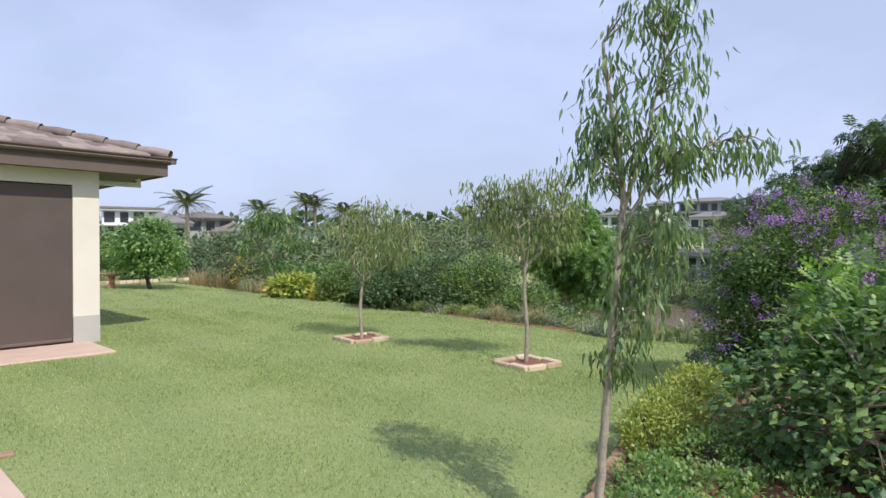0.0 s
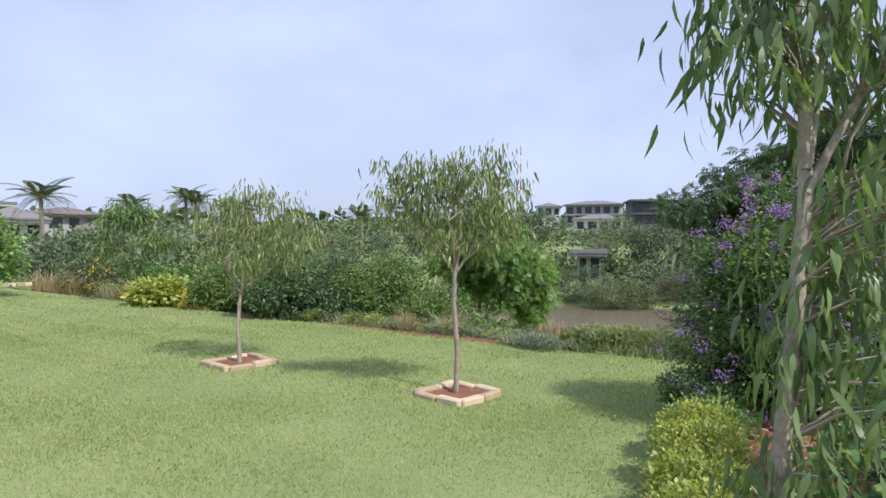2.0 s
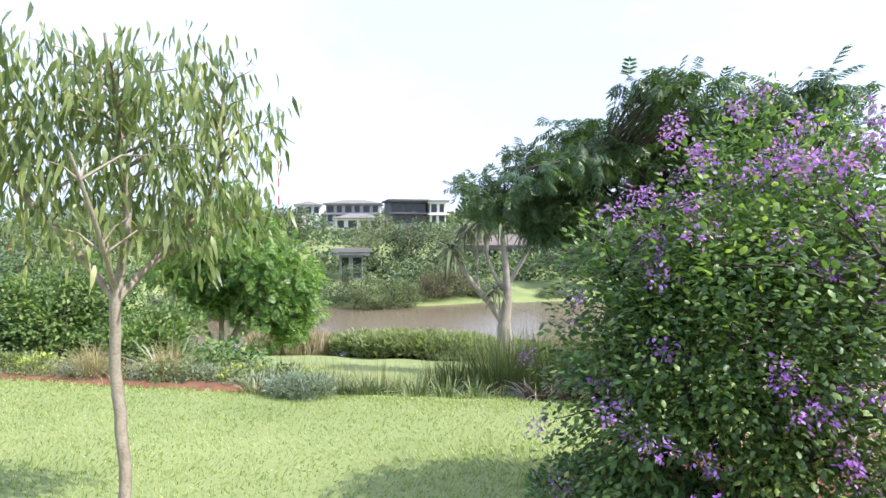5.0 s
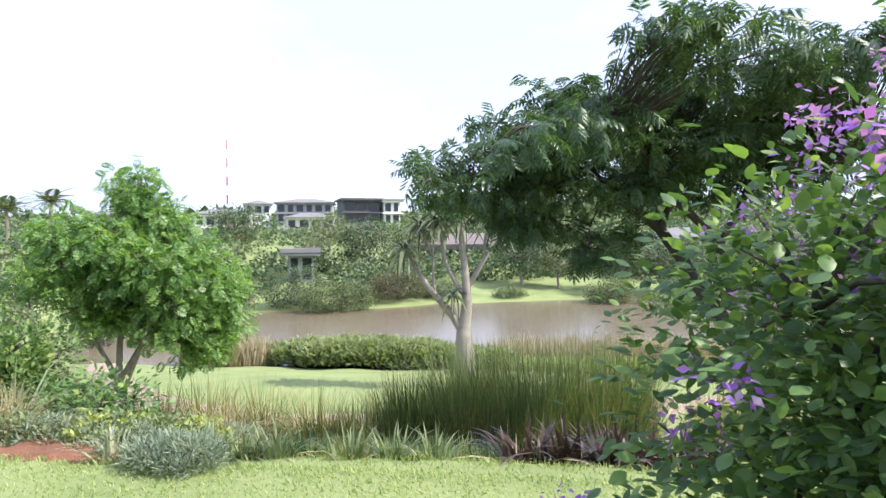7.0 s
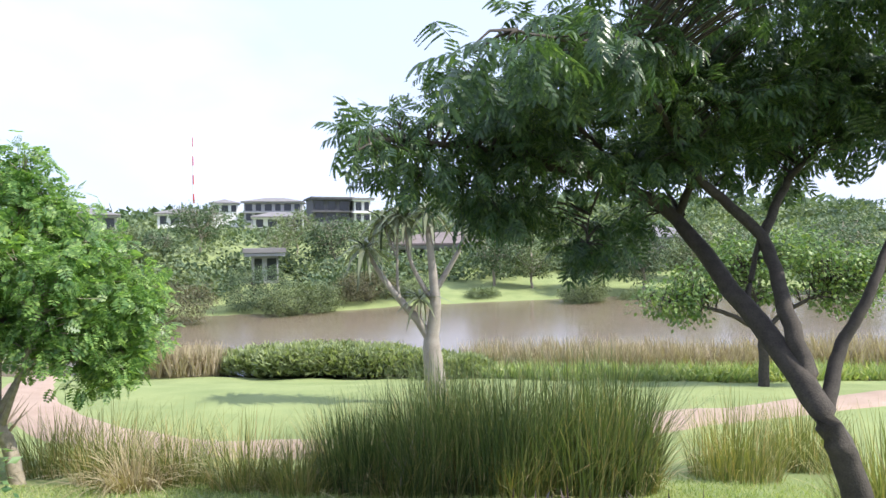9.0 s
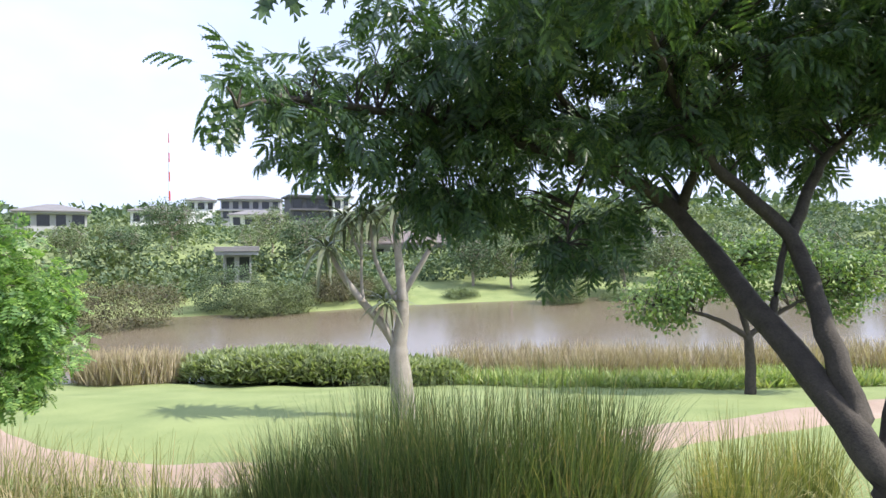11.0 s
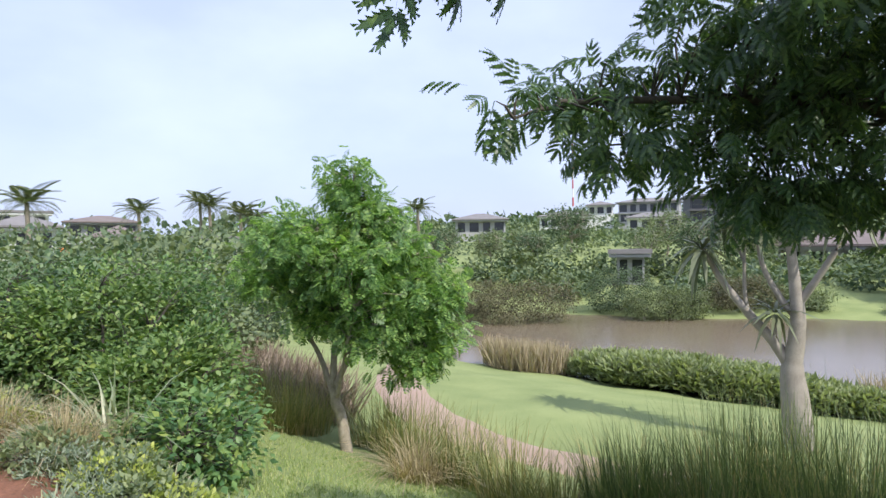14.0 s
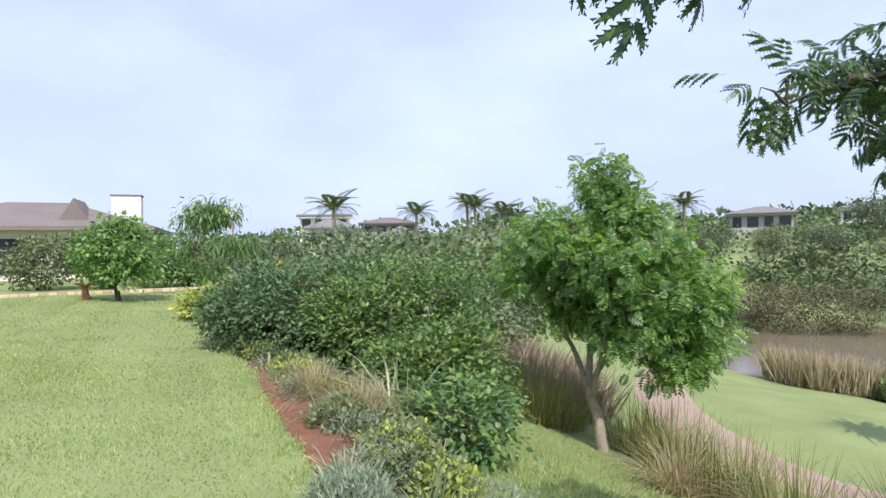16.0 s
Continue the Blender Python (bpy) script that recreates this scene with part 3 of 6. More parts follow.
T_BIPINN = feather_template()
fringe = [rel(4.35 + 0.12 * i, 9.15 + 0.12 * i, 2.0 + 0.05 * i) for i in range(6)] + [rel(3.93 + 0.09 * i, 7.74 + 0.05 * math.sin(2 * i), 2.06 + 0.03 * i) for i in range(5)]
tree("feather_leaved_tree", bt, [
    ([(0, -0.02, -0.3), rel(7.09, 7.4, -0.27), rel(7.02, 7.62, 0.3), rel(7.3, 8.27, 0.95), rel(7.59, 8.9, 1.57), rel(7.2, 9.15, 1.85), rel(6.47, 9.32, 2.0), rel(5.9, 9.55, 2.12), rel(4.97, 9.6, 2.12), rel(4.45, 9.3, 1.97)], 0.108, 0.006),
    ([rel(7.03, 7.58, 0.2), rel(7.2, 7.85, 0.85), rel(7.48, 8.13, 1.39), rel(7.29, 8.5, 1.85), rel(7.02, 8.61, 2.25), rel(6.6, 8.9, 2.6)], 0.07, 0.014),
    ([rel(7.48, 8.13, 1.37), rel(7.82, 8.05, 1.85), rel(8.0, 7.9, 2.1), rel(8.3, 7.8, 2.5)], 0.042, 0.01),
    ([rel(7.04, 7.55, 0.2), rel(7.29, 7.54, 0.57), rel(7.45, 7.4, 0.98), rel(7.75, 7.3, 1.5), rel(8.1, 7.15, 2.2)], 0.055, 0.014),
    ([rel(7.59, 8.9, 1.55), rel(7.66, 8.8, 2.0), rel(7.45, 8.9, 2.6)], 0.045, 0.015),
    ([rel(7.24, 8.15, 0.82), rel(7.38, 8.16, 1.1), rel(7.48, 8.14, 1.4)], 0.024, 0.02),
    ([rel(7.02, 8.61, 2.22), rel(6.0, 8.3, 2.45), rel(5.0, 7.95, 2.35), rel(4.2, 7.72, 2.2)], 0.028, 0.005),
    ([rel(7.2, 9.15, 1.85), rel(6.8, 9.2, 2.2), rel(6.3, 9.4, 2.6), rel(5.7, 9.6, 2.7)], 0.03, 0.006),
    ([rel(6.47, 9.32, 2.0), rel(6.1, 9.7, 1.9), rel(5.4, 9.8, 1.85)], 0.022, 0.005),
    ([rel(7.6, 8.85, 1.6), rel(7.9, 9.2, 1.9), rel(8.2, 9.6, 2.2)], 0.03, 0.008),
    ([rel(6.9, 9.2, 1.9), rel(6.7, 9.2, 1.6), rel(6.62, 9.18, 1.35)], 0.014, 0.005)],
    [pad(4.75, 9.7, 2.2, 0.22, 0.26, 0.08), pad(4.75, 9.5, 2.02, 0.2, 0.22, 0.07), pad(5.16, 9.78, 2.27, 0.42, 0.42, 0.15), pad(5.35, 9.75, 1.97, 0.4, 0.42, 0.1), pad(5.15, 9.6, 1.85, 0.22, 0.26, 0.07),
     pad(5.73, 9.7, 2.62, 0.5, 0.5, 0.16), pad(5.97, 9.62, 2.22, 0.5, 0.5, 0.15), pad(6.11, 9.63, 1.8, 0.48, 0.42, 0.12), pad(6.52, 9.54, 1.66, 0.36, 0.36, 0.1), pad(6.48, 9.33, 2.5, 0.55, 0.5, 0.16),
     pad(6.72, 9.39, 2.95, 0.55, 0.5, 0.16), pad(6.92, 8.96, 2.75, 0.55, 0.55, 0.18), pad(7.18, 9.12, 2.12, 0.5, 0.5, 0.16), pad(6.65, 9.16, 1.3, 0.22, 0.22, 0.1), pad(7.32, 8.62, 3.05, 0.6, 0.55, 0.18),
     pad(6.99, 8.36, 2.45, 0.5, 0.5, 0.18), pad(7.4, 8.7, 2.2, 0.45, 0.5, 0.15), pad(7.5, 7.94, 3.0, 0.55, 0.55, 0.18), pad(7.5, 7.94, 2.5, 0.5, 0.5, 0.16), pad(8.1, 8.1, 2.15, 0.45, 0.45, 0.11), pad(7.75, 8.55, 1.98, 0.42, 0.4, 0.1), pad(8.3, 8.4, 1.95, 0.4, 0.4, 0.09), pad(7.95, 7.6, 2.1, 0.35, 0.35, 0.09),
     pad(7.85, 7.52, 2.8, 0.5, 0.5, 0.18), pad(8.25, 7.6, 2.4, 0.45, 0.45, 0.14), pad(8.4, 7.0, 2.5, 0.7, 0.6, 0.2), pad(7.2, 6.8, 3.0, 0.8, 0.7, 0.22), pad(6.2, 7.6, 3.1, 0.9, 0.7, 0.2),
     pad(5.5, 8.2, 2.5, 0.5, 0.4, 0.13), pad(4.85, 7.9, 2.3, 0.35, 0.3, 0.09), pad(5.9, 8.7, 2.75, 0.7, 0.6, 0.18), pad(8.8, 8.6, 2.5, 0.7, 0.7, 0.2), pad(8.0, 9.3, 2.5, 0.7, 0.6, 0.2), pad(7.0, 9.9, 2.3, 0.6, 0.5, 0.18),
     pad(6.2, 9.1, 1.98, 0.45, 0.4, 0.12), pad(6.8, 8.8, 2.0, 0.4, 0.4, 0.1), pad(5.6, 9.1, 2.4, 0.4, 0.35, 0.12), pad(5.85, 9.55, 1.6, 0.35, 0.35, 0.08), pad(6.95, 9.5, 1.45, 0.35, 0.3, 0.1), pad(7.6, 9.4, 1.58, 0.35, 0.3, 0.1), pad(7.9, 8.2, 2.8, 0.6, 0.6, 0.2), pad(8.5, 8.0, 2.75, 0.6, 0.6, 0.2)],
    1120, 5, 0.06, T_BIPINN, 0.158, M_ACACIA, M_BARK_DARK, "spreading dark-trunked tree with feathery dark green leaves on the bank", droop=0.35, shell=0.3, twig=0.006, jitter=0.3, extra_tips=fringe)

# bright pinnate tree below the bank
lt = (3.14, 15.5, gz(3.14, 15.5))
bright, _ = tree("bright_green_tree", lt, [
    ([(0.05, -0.05, -0.2), (-0.03, 0, 0.35), (-0.17, 0.05, 0.8)], 0.085, 0.065),
    ([(-0.17, 0.05, 0.8), (-0.4, 0.2, 1.3), (-0.85, 0.3, 2.0), (-1.0, 0.3, 2.5)], 0.042, 0.012),
    ([(-0.17, 0.05, 0.8), (-0.1, 0.1, 1.6), (0.05, 0.1, 2.5), (0.15, 0.1, 3.3)], 0.05, 0.012),
    ([(-0.16, 0.05, 0.78), (0.15, 0.0, 1.3), (0.6, 0.0, 1.9), (0.95, 0.0, 2.5)], 0.042, 0.012),
    ([(0.2, 0.0, 1.35), (0.7, -0.1, 1.5), (1.25, -0.1, 1.75)], 0.025, 0.01),
    ([(-0.1, 0.0, 0.7), (0.05, -0.4, 1.3), (0.2, -0.7, 1.9)], 0.035, 0.012)],
    [((0.02, 0, 3.45), (0.36, 0.36, 0.3)), ((0.3, 0, 3.02), (0.52, 0.5, 0.32)), ((-0.7, 0.1, 2.78), (0.5, 0.55, 0.28)), ((-0.95, 0, 2.3), (0.48, 0.55, 0.28)), ((0, 0, 2.4), (0.65, 0.7, 0.42)), ((0.75, 0, 2.5), (0.52, 0.6, 0.36)), ((1.12, -0.1, 2.0), (0.48, 0.6, 0.36)), ((1.25, 0, 1.5), (0.4, 0.55, 0.3)), ((0.9, -0.2, 1.2), (0.34, 0.45, 0.25)), ((0.4, -0.4, 1.65), (0.48, 0.5, 0.3)), ((-0.45, 0.1, 1.75), (0.36, 0.5, 0.2)), ((0, 0.5, 1.9), (0.55, 0.5, 0.36)), ((0.2, -0.6, 2.3), (0.5, 0.35, 0.4)), ((-0.35, -0.5, 2.6), (0.4, 0.35, 0.28)), ((0.75, -0.5, 1.9), (0.4, 0.3, 0.3))],
    860, 9, 0.095, T_PINN, 0.15, M_PINNATE, M_BARK, "leafy bright green tree with feathered leaves below the bank", droop=0.4, shell=0.3, twig=0.008, jitter=0.35)
bright.scale = (1.1, 1.1, 1.16)

# violet-flowering bush in the bed
pb = (3.15, 4.98, 0.0)
violet = shrub("violet_bush", pb, [((-0.05, 0, 1.05), (0.8, 0.82, 0.95)), ((0.05, 0.0, 1.75), (0.6, 0.6, 0.55)), ((-0.5, 0.15, 0.75), (0.6, 0.62, 0.72)), ((-0.55, 0.5, 0.75), (0.42, 0.42, 0.6)), ((-0.4, 0.5, 1.35), (0.42, 0.4, 0.42)), ((0.2, 0.3, 0.95), (0.6, 0.6, 0.8)), ((-0.35, -0.3, 1.4), (0.55, 0.55, 0.5)), ((0.3, -0.1, 1.5), (0.5, 0.5, 0.6)), ((0.12, -0.42, 0.8), (0.5, 0.55, 0.7)), ((0.42, -0.1, 2.1), (0.28, 0.28, 0.25)), ((-0.15, 0.1, 2.2), (0.22, 0.22, 0.18)), ((-0.6, 0.3, 1.5), (0.28, 0.28, 0.28)), ((0.6, 0.1, 1.3), (0.25, 0.25, 0.4)), ((0.5, -0.3, 1.0), (0.25, 0.25, 0.5))],
      1800, 23, 0.08, T_OVAL, 0.037, M_PURPLE_LEAF, "rounded green bush covered in hanging violet flower clusters", "bush", flowers=(M_FLOWER, 640, 0.022, 50, "violet flower clusters"), stems=8, bloom=True, rim=0.3)

violet.scale = (0.96, 0.96, 0.9)

# shrub mass along the lawn edge
def lumpy(rx, ry, h, n):
    """A body of many small rounded lumps, uneven in outline."""
    out = [((0, 0, h * 0.42), (rx * 0.75, ry * 0.75, h * 0.42))]
    for i in range(n):
        a = i * 2.4 + R.random()
        q = 0.35 + 0.6 * ((i * 0.37) % 1)
        z = h * (0.2 + 0.62 * ((i * 0.61) % 1))
        k = math.sqrt(max(0.05, 1 - ((z / h - 0.42) / 0.62) ** 2))
        e = 0.24 + 0.16 * R.random()
        out.append(((rx * q * k * math.cos(a), ry * q * k * math.sin(a), z), (rx * (e + 0.08), ry * (e + 0.08), h * e * 0.7)))
    return out


for i, (x, y, rx, ry, h, m, fl, lab) in enumerate((
        (-1.9, 14.3, 0.95, 0.95, 1.5, M_SHRUB_B, 1, "bluish-green shrub with small orange flowers at the lawn edge"), (-0.95, 14.15, 1.15, 1.1, 1.8, M_SHRUB_B, 1, "bluish-green shrub with small orange flowers at the lawn edge"),
        (0.45, 13.95, 1.2, 1.1, 2.1, M_SHRUB_Y, 0, "dense mid-green garden shrub on the bank"), (-0.3, 15.8, 1.35, 1.2, 2.25, M_SHRUB, 0, "tall dark green garden shrub on the bank"), (1.5, 12.9, 0.75, 0.7, 1.25, M_SHRUB_Y, 0, "fresh green spreading shrub on the bank"),
        (1.05, 14.7, 0.95, 0.9, 2.1, M_SHRUB, 0, "tall dark green garden shrub on the bank"), (-3.25, 15.9, 0.9, 0.9, 1.3, M_SHRUB_Y, 1, "fresh green shrub with orange flowers at the lawn edge"), (-1.5, 16.05, 1.1, 1.0, 2.1, M_SHRUB, 0, "tall dark green garden shrub on the bank"))):
    z = gz(x, y)
    shrub("garden_shrub", (x, y, z), lumpy(rx, ry, h, 13), 560, 18, 0.085, (T_SMALL, T_FLAT)[i % 2], 0.072, m, lab, group="shrubs at the lawn edge", flowers=(M_ORANGE, 26, 0.02, 16, "orange flowers") if fl else None, rim=0.35)


# ---- tall grasses ----
def blades(base, n, radius, h, width, lean, mat, squash=(1, 1), curve=0.5, name="blades"):
    """Arching blades of four quads from a tuft, leaning outwards more at its rim."""
    a = R.random(n) * 2 * math.pi
    rr = radius * np.sqrt(R.random(n))
    px, py = rr * np.cos(a) * squash[0], rr * np.sin(a) * squash[1]
    L = h * (0.36 + 0.7 * R.random(n) ** 1.15) * (1.05 - 0.22 * rr / radius)
    da = a + R.normal(0, 0.7, n)
    out = np.abs(R.normal(lean, lean * 0.6, n)) * (0.4 + 1.1 * rr / radius)
    bz = height(base[0] + px, base[1] + py)
    segs = 4
    v = np.zeros((n, (segs + 1) * 2, 3))
    side = np.stack([-np.sin(da), np.cos(da)], -1)
    for s in range(segs + 1):
        q = s / segs
        reach = L * out * (q * (1 - curve) + curve * q * q)
        z = L * (q - out * 0.5 * curve * q * q * q)
        w = width * (1 - q) ** 0.7 * 0.5 + 0.0008
        cx, cy = px + np.cos(da) * reach, py + np.sin(da) * reach
        for k, sg in enumerate((1, -1)):
            v[:, 2 * s + k, 0] = cx + sg * side[:, 0] * w
            v[:, 2 * s + k, 1] = cy + sg * side[:, 1] * w
            v[:, 2 * s + k, 2] = bz - base[2] - 0.03 + z
    f = np.array([(2 * s, 2 * s + 2, 2 * s + 3, 2 * s + 1) for s in range(segs)])
    faces = (f[None] + (np.arange(n) * (segs + 1) * 2)[:, None, None]).reshape(-1, 4)
    return mesh_np(name, v.reshape(-1, 3), faces, mat)


def grass_clump(name, base, n, radius, h, width, lean, mat, label, category="grass", group="", squash=(1, 1), curve=0.5):
    """A tuft: its living leaves, and dry ones lower down."""
    ob = thing(name, base, label, category, group)
    part("leaf_tuft", blades(base, n, radius, h, width, lean, mat, squash, curve), None, ob)
    part("dry_tuft", blades(base, max(6, n // 7), radius, h * 0.62, width, lean * 1.8, M_STRAW, squash, 0.7), None, ob, "dry straw-coloured leaves")
    return ob


def clump(x, y, n, r, h, w, lean, mat, label, sq=(1, 1), curve=0.5, name="grass_clump"):
    return grass_clump(name, (x, y, gz(x, y)), n, r, h, w, lean, mat, label, group="tall grasses on the bank", squash=sq, curve=curve)


G1 = "tall dark green rush clump with upright stems on the bank"
for x, y, r, h in ((6.3, 12.3, 0.45, 1.25), (7.0, 11.85, 0.65, 1.65), (7.7, 11.3, 0.7, 1.85), (8.4, 10.8, 0.65, 1.9), (7.5, 12.2, 0.55, 1.75), (8.9, 10.45, 0.45, 1.8)):
    clump(x, y, 1300, r * 1.1, h * 1.08, 0.011, 0.24, M_REED, G1)
for x, y, r, h in ((5.6, 12.5, 0.4, 0.85), (6.5, 11.7, 0.4, 0.8), (7.6, 10.9, 0.4, 0.9), (9.15, 10.35, 0.35, 1.5), (8.2, 11.8, 0.6, 1.75), (6.6, 13.0, 0.5, 1.3)):
    clump(x, y, 420, r, h, 0.011, 0.4, M_TALLGRASS, "olive and straw grass tuft beside the rushes")
for x, y, r, h in ((11.0, 9.9, 0.6, 1.35), (12.4, 9.5, 0.5, 1.3), (9.2, 7.6, 0.5, 1.2)):
    clump(x, y, 600, r, h, 0.011, 0.3, M_TALLGRASS, "tall olive and straw grass clump beside the path")
for x, y, r, h in ((4.15, 15.0, 0.45, 1.3), (4.75, 14.15, 0.42, 1.2), (2.2, 16.5, 0.5, 1.1), (1.7, 16.4, 0.6, 1.2), (3.7, 16.3, 0.5, 1.1), (5.2, 13.05, 0.4, 1.1), (0.9, 17.2, 0.7, 1.3), (2.2, 16.9, 0.6, 1.2)):
    clump(x, y, 480, r, h, 0.01, 0.4, M_TALLGRASS, "olive and straw tall grass tuft under the tree")
clump(4.15, 13.85, 340, 0.28, 0.9, 0.013, 0.8, M_STRAW, "arching straw-coloured grass tuft", curve=0.8)
for x, y, h in ((0.65, 11.75, 0.62), (1.42, 11.25, 0.7)):
    clump(x, y, 800, 0.16, h, 0.005, 0.6, M_STRAW, "feathery tan grass tuft in the flower border", curve=0.85)
clump(1.5, 11.9, 110, 0.18, 1.1, 0.035, 0.8, M_FLAX, "striped pale flax plant in the flower border", curve=0.8, name="flax_plant")


# ---- houses ----
def window(parent, x0, x1, z0, z1, y, depth=0.06):
    w = part("window", boxm(x0, x1, y - 0.02, y + depth, z0, z1), M_GLASS, parent, "dark glazed window")
    return w


def hip_roof(parent, x0, x1, y0, y1, z, rise, over, mat, name="roof"):
    bm = bmesh.new()
    x0, x1, y0, y1 = x0 - over, x1 + over, y0 - over, y1 + over
    half = min(x1 - x0, y1 - y0) / 2
    if x1 - x0 >= y1 - y0:
        ridge = [(x0 + half, (y0 + y1) / 2), (x1 - half, (y0 + y1) / 2)]
    else:
        ridge = [((x0 + x1) / 2, y0 + half), ((x0 + x1) / 2, y1 - half)]
    lo = [bm.verts.new((x, y, z)) for x, y in ((x0, y0), (x1, y0), (x1, y1), (x0, y1))]
    hi = [bm.verts.new((x, y, z + 0.22)) for x, y in ((x0, y0), (x1, y0), (x1, y1), (x0, y1))]
    r = [bm.verts.new((x, y, z + 0.22 + rise)) for x, y in ridge]
    bm.faces.new(lo[::-1])
    for i in range(4):
        bm.faces.new((lo[i], lo[(i + 1) % 4], hi[(i + 1) % 4], hi[i]))
    if x1 - x0 >= y1 - y0:
        bm.faces.new((hi[0], hi[1], r[1], r[0])), bm.faces.new((hi[1], hi[2], r[1])), bm.faces.new((hi[2], hi[3], r[0], r[1])), bm.faces.new((hi[3], hi[0], r[0]))
    else:
        bm.faces.new((hi[0], hi[1], r[0])), bm.faces.new((hi[1], hi[2], r[1], r[0])), bm.faces.new((hi[2], hi[3], r[1])), bm.faces.new((hi[3], hi[0], r[0], r[1]))
    return part(name, bm, mat, parent)


def far_house(x, y, z, rz, w, d, storeys, wall, roofmat, label, flat=False, windows=4, verandah=False, rise=1.4, sh=2.9):
    """A house seen across the valley; its front faces its own -y."""
    h = thing("house", (x, y, z), label, "house", rz=rz)
    top = storeys * sh
    part("wall", boxm(-w / 2, w / 2, 0, d, -6, top), wall, h)
    for s in range(storeys):
        step = w / windows
        for i in range(windows):
            cx = -w / 2 + step * (i + 0.5)
            ww = step * (0.36 if (i + s) % 2 else 0.28)
            window(h, cx - ww, cx + ww, s * sh + 0.3, s * sh + 2.35, -0.05)
        part("ledge", boxm(-w / 2 - 0.6, w / 2 + 0.6, -1.3, 0.0, s * sh + sh - 0.32, s * sh + sh - 0.05), wall, h)
    if verandah:
        for i in range(4):
            cx = -w / 2 + 0.2 + i * (w - 0.4) / 3
            part("post", boxm(cx - 0.13, cx + 0.13, -1.2, -0.95, 0, sh - 0.3), wall, h)
    if flat:
        part("roof", boxm(-w / 2 - 0.7, w / 2 + 0.7, -1.5, d + 0.4, top + 0.003, top + 0.4), roofmat, h)
    else:
        hip_roof(h, -w / 2, w / 2, -1.0, d, top + 0.003, rise, 0.7, roofmat)
    return h


def face(x, y):
    """The turn that makes a house at x, y front the walk."""
    return math.degrees(math.atan2(y - 6, x - 2)) - 90


for x, y, z, turn, w, d, st, wall, rf, lab, flat, nw, ver in (
        (74.0, 132, 6.2, 12, 9, 9, 2, M_DARKWALL, M_DARKWALL, "charcoal modern house with tall windows on the hill", True, 3, False),
        (80.5, 128.5, 6.0, 12, 4, 8, 2, M_WHITE, M_FARROOF, "white modern house wing beside a charcoal one", True, 2, False),
        (79, 176, 8.2, -6, 17, 10, 2, M_GREYWALL, M_FARROOF, "long grey two-storey house on the hill", False, 6, False),
        (71.5, 156, 5.6, 0, 13, 8, 1, M_WHITE, M_FARROOF, "low white house with a grey roof", False, 4, False),
        (51, 167, 6.6, 0, 13.5, 8, 1, M_WHITE, M_FARROOF, "long white house with dark windows among trees", False, 5, False),
        (71, 194, 11.5, 0, 8, 8, 1, M_WHITE, M_FARROOF, "small white house on the hilltop", False, 3, False),
        (23, 136, 4.4, 0, 11, 8, 1, M_GREYWALL, M_FARROOF, "grey house with a low pitched roof", False, 4, False),
        (49.9, 62.0, -1.9, 0, 14, 8, 1, M_GREYWALL, M_BROWNROOF, "low house with a brown roof and shaded verandah by the pond", False, 5, True),
        (67.5, 44, -1.5, 0, 11, 8, 1, M_GREYWALL, M_FARROOF, "low house with a grey roof among trees by the pond", False, 4, False),
        (25.4, 59.0, -2.3, 0, 2.4, 3, 1, M_GREYWALL, M_FARROOF, "grey pavilion with a dark open doorway by the pond", True, 2, False),
        (-13.0, 69, -0.5, 0, 6, 7, 1, M_WHITE, M_FARROOF, "white house with a flat roof and dark windows", True, 4, True),
        (-37, 76, 1.2, 0, 6, 8, 1, M_WHITE, M_FARROOF, "white house among palms", False, 3, False),
        (-61, 114, 2.4, 0, 10, 9, 2, M_WHITE, M_FARROOF, "white two-storey house on the skyline", True, 4, False),
        (-30.5, 84, 0.2, 0, 5, 7, 1, M_WHITE, M_BROWNROOF, "pale house with a brown roof on the skyline", False, 3, False),
        (-52, 126, 4.0, 0, 12, 9, 1, M_GREYWALL, M_BROWNROOF, "pale house with a shallow brown roof", False, 4, False)):
    far_house(x, y, z, face(x, y) + turn, w, d, st, wall, rf, lab, flat, nw, ver)

# ---- the house beside the lawn ----
home = thing("house", (-5.85, 8.15, 0.0), "cream rendered house with a brown tiled hip roof beside the lawn", "house", rz=47.0)
for q in ((-0.36, 0, 0, 0.24, -0.2, 2.62), (-2.9, -0.36, 0, 0.24, 2.4, 2.62), (-9, -2.9, 0, 0.24, -0.2, 2.62), (-0.24, 0, 0.24, 8, -0.2, 2.62), (-9, -8.76, 0.24, 8, -0.2, 2.62), (-8.76, -0.24, 7.76, 8, -0.2, 2.62)):
    part("wall", boxm(*q), M_WALL, home)
part("plinth", boxm(-0.36, 0.004, -0.004, 0.3, -0.2, 0.42), M_PLINTH, home, "grey painted wall base")
part("blind", boxm(-2.88, -0.365, 0.02, 0.05, 0.1, 2.38), M_BLIND, home, "drawn dark brown outdoor mesh blind")
part("blind_bar", boxm(-2.88, -0.37, 0.0, 0.045, 0.05, 0.1, 0.008), M_FASCIA, home)
part("door_track", boxm(-2.88, -0.37, 0.05, 0.2, 0.0, 0.045, 0.006), M_FASCIA, home)
part("soffit", boxm(-9.3, 0.86, -0.31, 8.3, 2.62, 2.66), M_FASCIA, home)
part("fascia", boxm(-9.3, 0.9, -0.35, -0.31, 2.6, 2.86), M_FASCIA, home)
part("fascia", boxm(0.86, 0.9, -0.31, 8.3, 2.6, 2.86), M_FASCIA, home)


